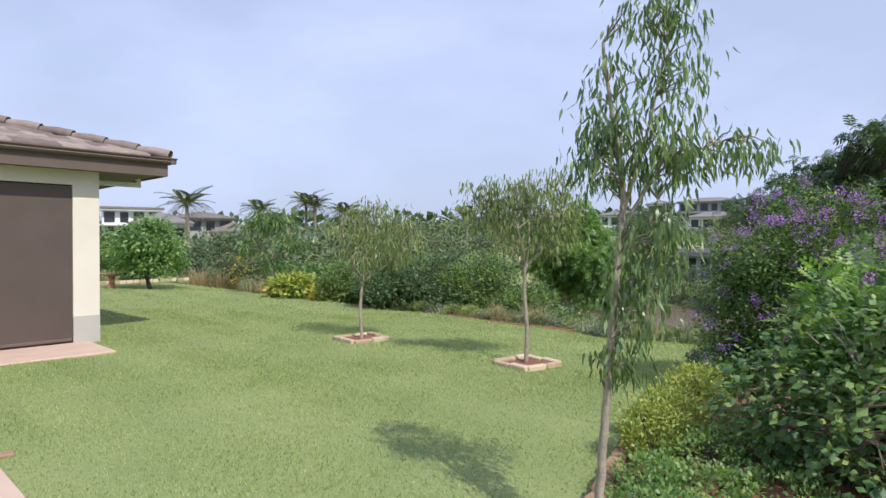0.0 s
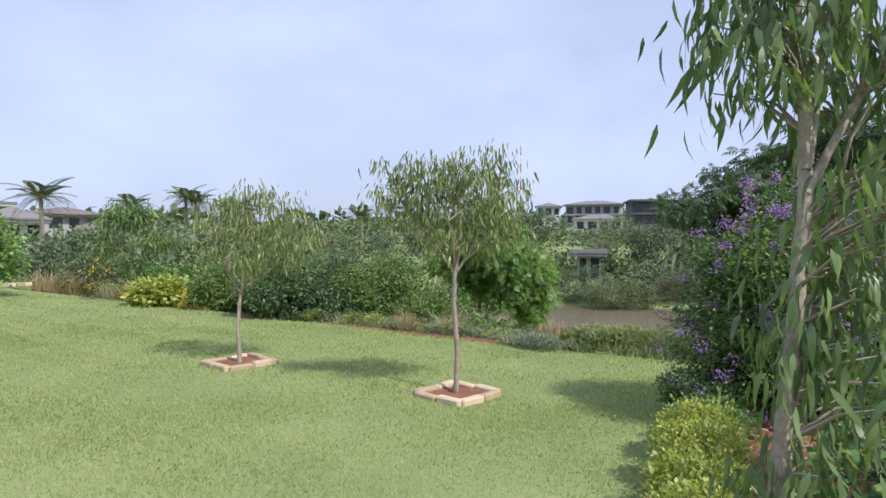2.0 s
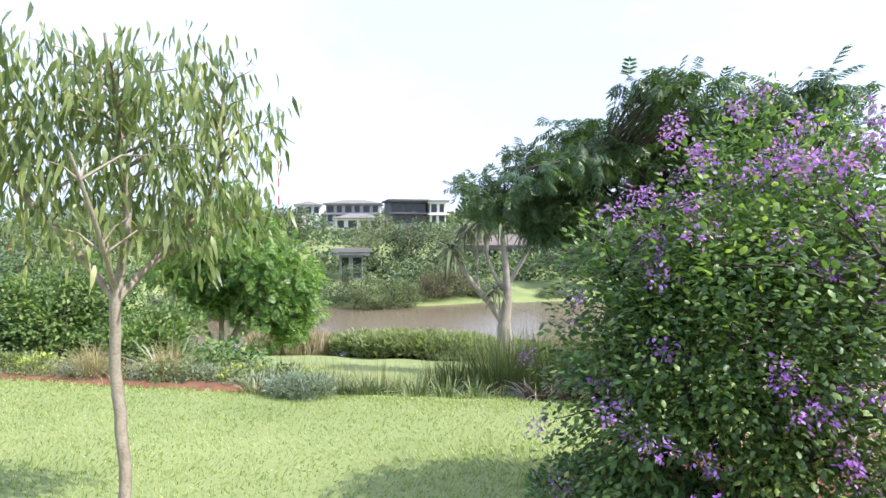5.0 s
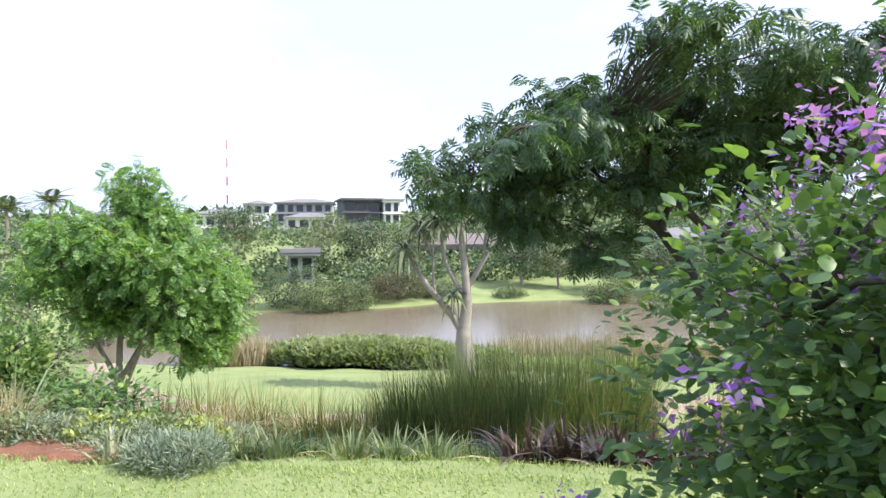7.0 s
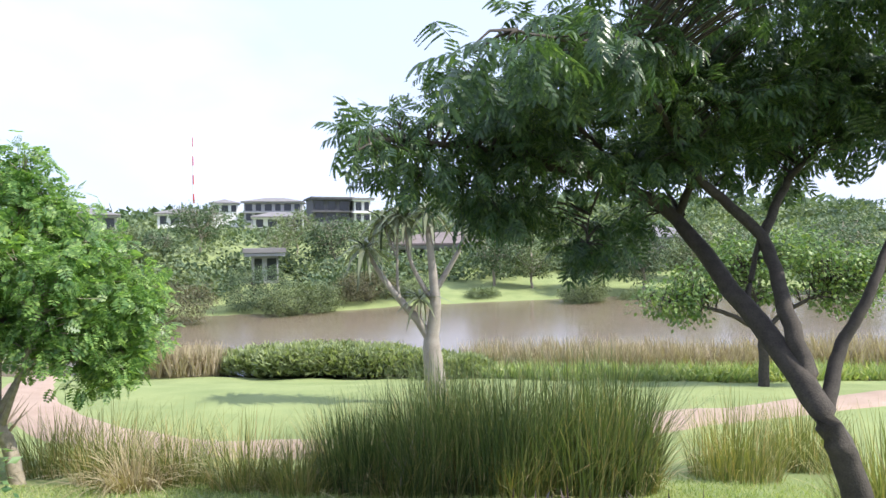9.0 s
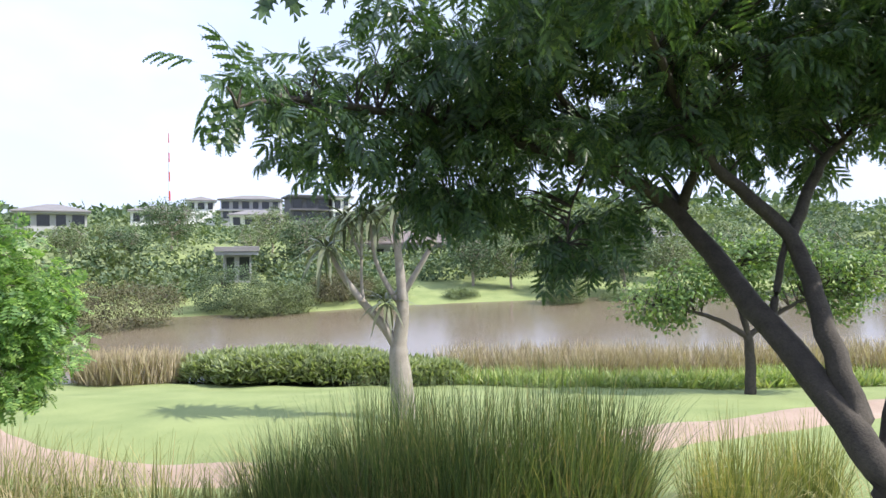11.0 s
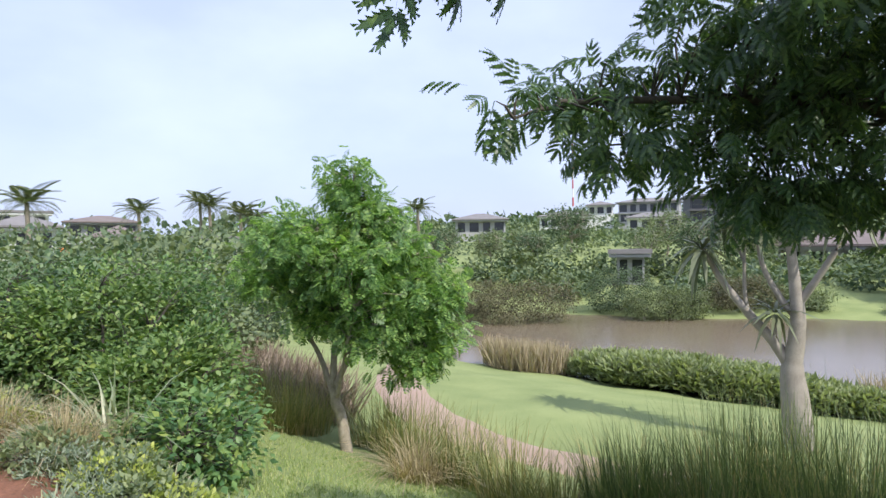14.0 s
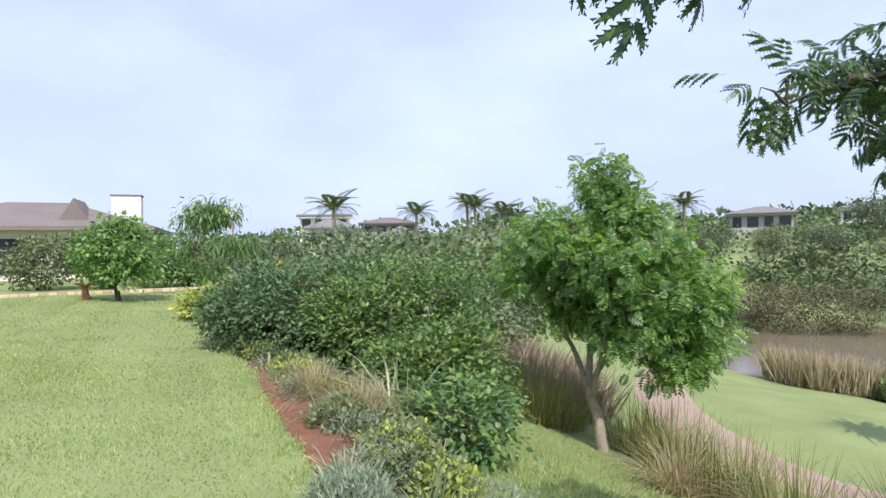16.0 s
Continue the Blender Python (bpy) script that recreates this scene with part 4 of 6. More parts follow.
def gutter_profile(length, along_x, off):
    """An ogee-like gutter as a swept outline."""
    prof = [(0, 0), (-0.07, 0.0), (-0.095, 0.03), (-0.085, 0.05), (-0.115, 0.075), (-0.115, 0.09), (-0.1, 0.09), (0, 0.09)]
    bm = bmesh.new()
    rows = []
    for q in (0, length):
        rows.append([bm.verts.new((q, off + a, 2.8 + b) if along_x else (off - a, q, 2.8 + b)) for a, b in prof])
    n = len(prof)
    for i in range(n):
        bm.faces.new((rows[0][i], rows[1][i], rows[1][(i + 1) % n], rows[0][(i + 1) % n]))
    bm.faces.new(rows[0]), bm.faces.new(rows[1][::-1])
    bmesh.ops.recalc_face_normals(bm, faces=bm.faces)
    return bm


g = part("gutter", gutter_profile(10.3, True, -0.353), M_FASCIA, home, "dark brown gutter")
g.location.x = -9.3
g = part("gutter", gutter_profile(8.5, False, 0.903), M_FASCIA, home, "dark brown gutter")
g.location.y = -0.45
part("downpipe", boxm(0.0, 0.8, 0.5, 0.58, 2.47, 2.55, 0.01), M_WHITE, home, "pale downpipe under the eave")
part("downpipe", boxm(0.72, 0.8, 0.5, 0.58, 2.55, 2.62, 0.01), M_WHITE, home)
RISE = 0.29
bm = bmesh.new()
ex0, ex1, ey0, ey1 = -9.3, 0.92, -0.37, 8.3
hy = (ey1 - ey0) / 2
pts = [bm.verts.new(p) for p in ((ex0, ey0, 2.88), (ex1, ey0, 2.88), (ex1, ey1, 2.88), (ex0, ey1, 2.88), (ex0 + hy, ey0 + hy, 2.88 + hy * RISE), (ex1 - hy, ey0 + hy, 2.88 + hy * RISE))]
for q in ((0, 1, 5, 4), (1, 2, 5), (2, 3, 4, 5), (3, 0, 4), (3, 2, 1, 0)):
    bm.faces.new([pts[i] for i in q])
roof_base = part("roof", bm, M_FASCIA, home)


def tile_mesh(w, d, t):
    """One gently waved roof tile with a thick front edge."""
    n = 5
    v, f = [], []
    for j, y in enumerate((0, d)):
        for i in range(n):
            x = w * i / (n - 1)
            v.append((x, y, t + 0.005 * math.sin(math.pi * 2 * i / (n - 1)) - 0.0 * j))
    for i in range(n):
        v.append((w * i / (n - 1), 0, -0.012))
    for i in range(n - 1):
        f.append((i, i + 1, n + i + 1, n + i))
        f.append((2 * n + i, 2 * n + i + 1, i + 1, i))
    return mesh_np("tile", np.array(v), np.array(f), M_TILE)


TILE = tile_mesh(0.3, 0.4, 0.026)
slope = math.degrees(math.atan(RISE))
count = 0
for row in range(12):
    run = row * 0.33
    for col in range(30):
        x = ex1 - 0.3 * (col + 1) - (0.15 if row % 2 else 0.0)
        if x + 0.3 > ex1 - run - 0.08 or x < -6.5 or count >= 290:
            continue
        ob = new("tile", TILE)
        ob.parent = roof_base
        ob.matrix_basis = pose(x, ey0 + run, 2.9 + run * RISE, slope, 0, 0)
        count += 1
hip = [(ex1 + 0.01 - s, ey0 - 0.01 + s, 2.94 + s * RISE) for s in np.linspace(0, hy, 13)]
for a, b in zip(hip[:-1], hip[1:]):
    v, f = tube_arrays([a, ((a[0] + b[0]) / 2, (a[1] + b[1]) / 2, (a[2] + b[2]) / 2 + 0.005), (b[0], b[1], b[2] - 0.02)], [0.085, 0.08, 0.072], 8)
    part("ridge_tile", mesh_np("ridge_tile", v, f, M_TILE, True), None, roof_base)
part("patio", boxm(-9, -0.15, -1.18, 0.0, -0.2, 0.03, 0.012), M_PATIO, home, "pinkish concrete patio strip")
slab = thing("paving_slab", (-3.75, 3.2, 0), "pinkish paving edge with a brown border in the lawn", "paving", rz=47)
part("slab", boxm(-2.0, -0.02, -1.2, -0.1, -0.1, 0.03, 0.01), M_PATIO, slab)
part("border", boxm(-2.0, 0.12, -0.1, 0.0, -0.1, 0.02, 0.01), M_LOG, slab)

# ---- stone squares round the young trees ----
BLOCK = boxm(-0.15, 0.15, -0.045, 0.045, -0.08, 0.055, 0.014)
BLOCK_ME = bpy.data.meshes.new("block")
BLOCK.to_mesh(BLOCK_ME)
BLOCK.free()
BLOCK_ME.materials.append(M_BRICK)


def stone_square(x, y, half, turn, label):
    z = gz(x, y)
    sq = thing("stone_square", (x, y, z), label, "tree edging", "stone squares round the trees", rz=turn)
    n = 14
    gxx, gyy = np.meshgrid(np.linspace(-half + 0.03, half - 0.03, n), np.linspace(-half + 0.03, half - 0.03, n), indexing="ij")
    zz = 0.02 + R.normal(0, 0.008, gxx.shape)
    v = np.stack([gxx, gyy, zz], -1).reshape(-1, 3)
    a, b = np.meshgrid(np.arange(n - 1), np.arange(n - 1), indexing="ij")
    k = (a * n + b).ravel()
    part("soil", mesh_np("soil", v, np.stack([k, k + n, k + n + 1, k + 1], -1), M_SOIL, True), None, sq, "bare reddish soil")
    m = max(2, round(2 * half / 0.31))
    step = 2 * half / m
    for side in range(4):
        for i in range(m):
            ob = new("block", BLOCK_ME)
            ob.parent = sq
            ob.matrix_basis = pose(0, 0, 0, 0, 0, 90 * side) @ pose(-half + step * (i + 0.5), -half, R.normal(0, 0.006), R.normal(0, 1.5), R.normal(0, 1.5), R.normal(0, 3)) @ Matrix.Diagonal((step / 0.31, 1, 1, 1))
    return sq


stone_square(0.52, 6.42, 0.29, 38, "square of tan stone blocks with bare soil round a young tree")
stone_square(-1.82, 8.3, 0.31, 38, "square of tan stone blocks round a slim young tree")

# ---- flower bed beside the lawn ----
BED = [(0.05, 1.0), (0.3, 2.3), (0.75, 3.2), (1.45, 4.35), (2.2, 5.3), (2.75, 5.95), (3.5, 6.3), (4.3, 6.1), (5.6, 5.4), (5.9, 4.0), (5.2, 2.2), (3.6, 0.8), (1.6, 0.2)]


def patch(name, outline, mat, lift, label, mound=0.12, kind="structure", step=0.12):
    """A soil patch over an outline, mounded towards its middle."""
    o = np.array(outline, float)
    lo, hi = o.min(0), o.max(0)
    xs, ys = np.arange(lo[0], hi[0], step), np.arange(lo[1], hi[1], step)
    X, Y = np.meshgrid(xs, ys, indexing="ij")
    inside = np.zeros(X.shape, bool)
    dist = np.full(X.shape, 9.0)
    for i in range(len(o)):
        a, b = o[i], o[(i + 1) % len(o)]
        cond = (a[1] > Y) != (b[1] > Y)
        inside ^= cond & (X < (b[0] - a[0]) * (Y - a[1]) / (b[1] - a[1] + 1e-12) + a[0])
        e = b - a
        t = np.clip(((X - a[0]) * e[0] + (Y - a[1]) * e[1]) / (e @ e), 0, 1)
        dist = np.minimum(dist, np.hypot(X - a[0] - t * e[0], Y - a[1] - t * e[1]))
    Z = height(X, Y) + np.where(inside, lift + mound * np.clip(dist / 0.6, 0, 1) + R.normal(0, 0.012, X.shape), -0.1)
    keep = inside | (dist < step * 1.5)
    n = X.shape[1]
    a, b = np.meshgrid(np.arange(X.shape[0] - 1), np.arange(n - 1), indexing="ij")
    ok = (keep[:-1, :-1] & keep[1:, :-1] & keep[1:, 1:] & keep[:-1, 1:]).ravel()
    k = (a * n + b).ravel()[ok]
    return tagged(new(name, mesh_np(name, np.stack([X, Y, Z], -1).reshape(-1, 3), np.stack([k, k + n, k + n + 1, k + 1], -1), mat, True)), label, "soil", kind=kind)


patch("soil_bed", BED, M_SOIL, 0.02, "bare red-brown garden soil with bark pieces", 0.1)
EDGE_ME = bpy.data.meshes.new("edging_brick")
EB = boxm(-0.1, 0.1, -0.05, 0.05, -0.1, 0.08, 0.015)
EB.to_mesh(EDGE_ME)
EB.free()
EDGE_ME.materials.append(M_LOG)
edging = thing("bed_edging", (1.0, 3.6, 0), "low dark brick edging along the flower bed", "edging")
line = smooth_line([(x, y, 0) for x, y in BED[1:7]], 14)
for p, q in zip(line[:-1:1], line[1::1]):
    d = q - p
    if np.linalg.norm(d) < 0.02:
        continue
    ob = new("brick", EDGE_ME)
    ob.parent = edging
    ob.matrix_basis = pose(p[0] - 1.0, p[1] - 3.6, R.normal(0, 0.01), R.normal(0, 3), 0, math.degrees(math.atan2(d[1], d[0]))) @ Matrix.Diagonal((0.5, 1, 1, 1))
# short logs along the back of the bed
logs = thing("log_edging", (4.6, 5.35, gz(4.6, 5.35)), "row of short upright weathered logs behind the bed", "edging")
for i in range(16):
    v, f = tube_arrays([(0, 0, -0.05), (0, 0, 0.12), (0, 0, 0.2 + 0.03 * R.random()), (0, 0, 0.205 + 0.03 * R.random())], [0.045, 0.044, 0.042, 0.012], 9)
    ob = part("log", mesh_np("log", v, f, M_LOG, True), None, logs)
    ob.location = (-0.55 + 0.095 * i, 0.33 - 0.055 * i + R.normal(0, 0.01), 0.0)

# ---- plants in the flower bed ----
def low_plant(name, x, y, r, h, n, mat, label, per=10, size=0.03, template=None, category="plant", group="", flat=1.0, spread=0.03, z=None):
    """A low mound of leaves on the ground."""
    zz = gz(x, y) if z is None else z
    ob = thing(name, (x, y, zz), label, category, group)
    t, d = in_blobs([((0, 0, h * 0.4), (r, r * flat, h * 0.6))], n, 0.6)
    t = t[t[:, 2] > 0]
    part("foliage", crown_leaves(t, per, spread, template or T_FLAT, size, mat, -0.2, 0.5, centre=(0, 0, -0.2), name="foliage"), None, ob)
    limbs = [([(0, 0, -0.02), (0.3 * r * math.cos(a), 0.3 * r * math.sin(a), h * 0.4), (0.6 * r * math.cos(a), 0.6 * r * math.sin(a), h * 0.7)], 0.008, 0.003) for a in (0.3, 2.2, 4.4)]
    part("stem", limbs_mesh(limbs, t[::12], M_BARK_DARK, 0.003, "stem"), None, ob)
    return ob


H = "clipped golden-green dwarf hedge along the bed edge"
for x, y, r in ((1.75, 4.35, 0.28), (1.5, 3.95, 0.28), (1.2, 3.5, 0.27), (0.95, 3.1, 0.25)):
    low_plant("golden_hedge", x, y, r, 0.36, 330, M_HEDGE, H, 12, 0.028, T_FLAT, "hedge", "golden hedge plants", z=0.04)
for x, y, r in ((2.05, 4.65, 0.26), (2.3, 4.95, 0.26), (2.7, 5.35, 0.3), (2.45, 5.5, 0.28)):
    low_plant("dark_hedge", x, y, r, 0.32, 200, M_SHRUB, "low dark green plants under the violet bush", 12, 0.035, category="hedge", z=0.04)
for x, y, r, h in ((1.3, 2.2, 0.3, 0.2), (1.5, 2.65, 0.28, 0.24), (1.25, 1.75, 0.3, 0.2), (1.55, 3.1, 0.25, 0.22), (0.7, 2.45, 0.22, 0.22), (0.55, 2.0, 0.25, 0.22), (0.95, 2.3, 0.26, 0.2), (0.8, 1.8, 0.28, 0.2), (1.1, 2.75, 0.25, 0.26)):
    low_plant("ground_cover", x, y, r, h, 160, M_PINNATE, "fresh green ground cover at the bed edge", 9, 0.03, category="ground cover", z=0.04)
grass_clump("strap_plant", (2.8, 4.5, 0.1), 40, 0.06, 0.34, 0.022, 0.5, M_TALLGRASS, "small strappy green plant in bare soil", "plant", curve=0.8)
grass_clump("strap_plant", (3.0, 3.85, 0.1), 90, 0.1, 0.42, 0.024, 0.7, M_TALLGRASS, "arching strap-leaved plant in bare soil", "plant", curve=0.8)
grass_clump("strap_plant", (2.75, 3.55, 0.1), 70, 0.1, 0.4, 0.02, 0.8, M_FLAX, "pale arching strap-leaved plant in the bed", "plant", curve=0.8)
for x, y in ((3.4, 4.5), (3.9, 4.6), (4.2, 4.4), (2.6, 3.9)):
    low_plant("blue_grey_plant", x, y, 0.22, 0.2, 120, M_BLUE, "low blue-grey feathery plant in red soil", 12, 0.05, leaf_template(0.09, 0.1), z=0.1)
grass_clump("dry_plant", (1.75, 3.3, 0.08), 40, 0.08, 0.5, 0.018, 1.2, M_STRAW, "dry straw-coloured fallen strap leaves in the bed", "plant", curve=0.9)
shrub("bed_shrub", (1.95, 2.5, 0.05), [((0.1, 0, 0.6), (0.6, 0.6, 0.6)), ((0.35, -0.2, 0.9), (0.5, 0.5, 0.4)), ((-0.2, 0.25, 0.45), (0.45, 0.45, 0.42)), ((0.0, -0.45, 0.5), (0.5, 0.45, 0.5))],
      420, 13, 0.07, T_ROUND, 0.055, M_SHRUB, "leafy dark green shrub in the flower bed", bark=M_BARK, stems=7)
shrub("bed_shrub", (2.3, 2.9, 0.05), [((0, 0, 0.75), (0.4, 0.4, 0.45)), ((0.25, -0.1, 0.95), (0.35, 0.35, 0.25)), ((-0.1, 0.1, 1.15), (0.15, 0.15, 0.2))],
      110, 7, 0.09, T_PINN, 0.15, M_PINNATE, "open shrub with bright feathered leaves and bare twigs", bark=M_BARK, stems=6)
shrub("bed_shrub", (2.6, 1.9, 0.05), [((0, 0, 0.55), (0.5, 0.5, 0.55))], 200, 9, 0.09, T_SMALL, 0.08, M_PURPLE_LEAF, "green shrub with small yellow flowers in the bed", flowers=(M_YELLOW, 8, 0.02, 10, "yellow flowers"))
bark_bits = np.stack([R.uniform(2.2, 4.6, 260), R.uniform(2.9, 4.9, 260)], -1)
tv = np.array([(-0.5, 0, 0), (0.5, 0, 0.2), (0.5, 1, 0.1), (-0.5, 1, 0.0)])
bits = scatter(tv * np.array([0.02, 0.06, 0.03]), np.array([(0, 1, 2, 3)]), np.concatenate([bark_bits, height(bark_bits[:, 0], bark_bits[:, 1])[:, None] + 0.135], 1), np.concatenate([R.normal(size=(260, 2)), R.normal(0, 0.2, (260, 1))], 1), np.tile([0, 0, 1.0], (260, 1)), 0.6 + R.random(260), M_STRAW, "bark_chips")
tagged(new("bark_chips", bits), "dry bark chips and leaf scraps on red soil", "mulch", kind="stuff")

# ---- border along the top of the bank ----
patch("soil_border", [(2.17, 9.58), (1.41, 10.31), (0.52, 11.2), (-0.4, 12.14), (-1.5, 13.33), (-3.0, 14.84), (-2.54, 15.53), (-0.46, 13.79), (0.96, 12.36), (2.6, 10.29)], M_SOIL, 0.02, "bare red soil strip at the lawn edge", 0.05)
for i in range(60):
    s = i / 59
    bx, by = 2.3 - 4.6 * s + R.normal(0, 0.1), 9.53 + 4.6 * s + R.normal(0, 0.1)
    k = i % 4
    off = 0.2 + 0.6 * R.random()
    bx, by = bx + off * 0.75, by + off * 0.7
    if k == 0:
        low_plant("border_plant", bx, by, 0.28, 0.22, 90, M_BLUE, "low silvery green plants in the border", 10, 0.05, leaf_template(0.1, 0.1), group="border plants")
    elif k == 1:
        low_plant("border_plant", bx, by, 0.26, 0.26, 90, M_HEDGE, "low yellow-green flowering plants in the border", 10, 0.04, group="border plants")
    elif k == 2:
        clump(bx, by, 70, 0.14, 0.34, 0.02, 0.5, M_FLAX, "strappy grey-green plants in the border", curve=0.7, name="strap_plant")
    else:
        low_plant("border_plant", bx, by, 0.3, 0.28, 110, M_SHRUB_GREY, "low grey-green leafy plants in the border", 10, 0.045, group="border plants")
for x, y in ((2.44, 9.26), (2.29, 9.45)):
    low_plant("lavender", x, y, 0.22, 0.2, 150, M_BLUE, "blue-grey lavender-like mound at the lawn edge", 12, 0.06, leaf_template(0.08, 0.1))
for x, y in ((2.88, 9.52), (3.08, 9.36), (2.72, 9.68), (3.52, 8.98), (3.82, 8.8), (4.06, 8.66)):
    clump(x, y, 60, 0.16, 0.36, 0.022, 0.6, M_SHRUB_GREY, "upright grey-green strap-leaved plant on the bank", curve=0.6, name="strap_plant")
for x, y in ((5.0, 8.1), (5.25, 7.85), (5.5, 7.6), (5.8, 7.4), (4.75, 8.3), (5.65, 7.95)):
    clump(x, y, 70, 0.2, 0.5, 0.05, 0.6, M_DARKPURPLE, "dark maroon broad-leaved plant under the feathery tree", curve=0.7, name="maroon_plant")
for i in range(14):
    x, y = 1.75 + 3.2 * i / 13 + R.normal(0, 0.1), 10.75 - 2.3 * i / 13 + R.normal(0, 0.1)
    clump(x, y, 170, 0.28, 0.3, 0.009, 0.6, (M_SHRUB_B, M_TALLGRASS)[i % 3 == 2], "soft dark green grass tuft on the lip of the bank", curve=0.7)
shrub("garden_shrub", (2.25, 11.85, gz(2.25, 11.85)), [((0, 0, 0.35), (0.55, 0.5, 0.42)), ((-0.3, -0.2, 0.3), (0.4, 0.4, 0.35))], 170, 12, 0.09, T_SMALL, 0.08, M_SHRUB, "low spreading green shrub on the bank", group="shrubs at the lawn edge")
# a bare fallen branch among the rushes
br = thing("fallen_branch", (6.3, 11.5, gz(6.3, 11.5)), "bare grey branch leaning in the rushes", "branch")
part("branch", limbs_mesh([([(0, 0, 0), (0.15, 0.1, 0.25), (0.4, 0.2, 0.6)], 0.018, 0.006), ([(0.15, 0.1, 0.25), (0.05, 0.2, 0.45), (0.0, 0.25, 0.6)], 0.01, 0.004)], np.array([(0.5, 0.25, 0.7)]), M_BARK, 0.004, "branch"), None, br)


# ---- far end of the lawn ----
tree("round_tree", (-10.7, 19.3, gz(-10.7, 19.3)), [
    ([(0.15, 0, -0.1), (0.0, 0, 0.4), (-0.1, 0, 0.8)], 0.08, 0.05), ([(-0.1, 0, 0.8), (-0.5, 0.1, 1.3), (-0.7, 0.1, 1.8)], 0.03, 0.01),
    ([(0.0, 0, 0.4), (0.5, 0.1, 1.0), (0.8, 0.1, 1.6)], 0.04, 0.01), ([(-0.1, 0, 0.8), (0.1, -0.2, 1.5), (0.1, -0.2, 2.1)], 0.03, 0.01)],
    [((0, 0, 1.5), (1.15, 1.1, 0.85)), ((0.5, 0.0, 1.1), (0.8, 0.8, 0.6)), ((-0.5, 0, 1.2), (0.7, 0.8, 0.6)), ((0.1, 0, 2.1), (0.6, 0.6, 0.4))],
    330, 12, 0.12, T_SMALL, 0.15, M_PINNATE, M_BARK_DARK, "low rounded leafy green tree at the end of the lawn", droop=0.3)
tree("slender_tree", (-6.0, 17.9, gz(-6.0, 17.9)), [
    ([(0, 0, -0.1), (0.02, 0, 0.5), (0, 0, 0.95)], 0.045, 0.035), ([(0, 0, 0.95), (-0.3, 0, 1.4), (-0.5, 0, 2.2)], 0.02, 0.008),
    ([(0, 0, 0.95), (0.3, 0.1, 1.4), (0.5, 0.1, 1.9)], 0.02, 0.008), ([(0, 0, 0.95), (0.0, 0.0, 1.8), (-0.2, 0, 2.5)], 0.02, 0.008)],
    [((-0.3, 0, 2.35), (0.55, 0.5, 0.35)), ((0.1, 0, 2.4), (0.5, 0.5, 0.3)), ((0.6, 0, 1.7), (0.5, 0.5, 0.3)), ((-0.6, 0, 1.6), (0.35, 0.4, 0.35)), ((0.0, 0, 1.1), (0.4, 0.3, 0.3))],
    180, 14, 0.12, T_LANCE, 0.17, M_PURPLE_LEAF, M_BARK, "slender tree with tiers of drooping green leaves near the lawn edge", droop=0.8, shell=0.2)
bath = thing("bird_bath", (-11.9, 19.3, gz(-11.9, 19.3)), "terracotta bird bath on a flared pedestal", "bird bath")


def lathe(profile, n=20):
    v, f = [], []
    for r, z in profile:
        for i in range(n):
            a = 2 * math.pi * i / n
            v.append((r * math.cos(a), r * math.sin(a), z))
    for j in range(len(profile) - 1):
        for i in range(n):
            k = (i + 1) % n
            f.append((j * n + i, j * n + k, (j + 1) * n + k, (j + 1) * n + i))
    return np.array(v), np.array(f)


v, f = lathe([(0.01, 0), (0.16, 0), (0.17, 0.04), (0.1, 0.14), (0.08, 0.28), (0.11, 0.4), (0.01, 0.41)])
part("pedestal", mesh_np("pedestal", v, f, M_TERRA, True), None, bath)
v, f = lathe([(0.01, 0.4), (0.18, 0.41), (0.31, 0.47), (0.32, 0.5), (0.29, 0.495), (0.16, 0.44), (0.01, 0.43)])
part("bowl", mesh_np("bowl", v, f, M_TERRA, True), None, bath)
low_edge = thing("bed_edging", (-14.2, 20.2, gz(-14.2, 20.2)), "low pale stone edging at the end of the lawn", "edging")
for i in range(26):
    ob = new("block", BLOCK_ME)
    ob.parent = low_edge
    ob.matrix_basis = pose(-1.2 + 0.16 * i, -1.2 + 0.2 * i, 0.03, R.normal(0, 2), 0, 51 + R.normal(0, 4)) @ Matrix.Diagonal((0.8, 1, 1.0, 1))
tagged(new("sand_patch", mesh_np("sand_patch", np.array([(-12.6, 24.6, 0), (-8.3, 23.9, 0), (-8.2, 24.8, 0), (-12.4, 25.4, 0)]) + np.array([[0, 0, gz(q, w) + 0.05] for q, w in ((-12.6, 24.6), (-8.3, 23.9), (-8.2, 24.8), (-12.4, 25.4))]), np.array([(0, 1, 2, 3)]), M_PATIO)), "pale paved strip at the end of the lawn", "paving", kind="structure")
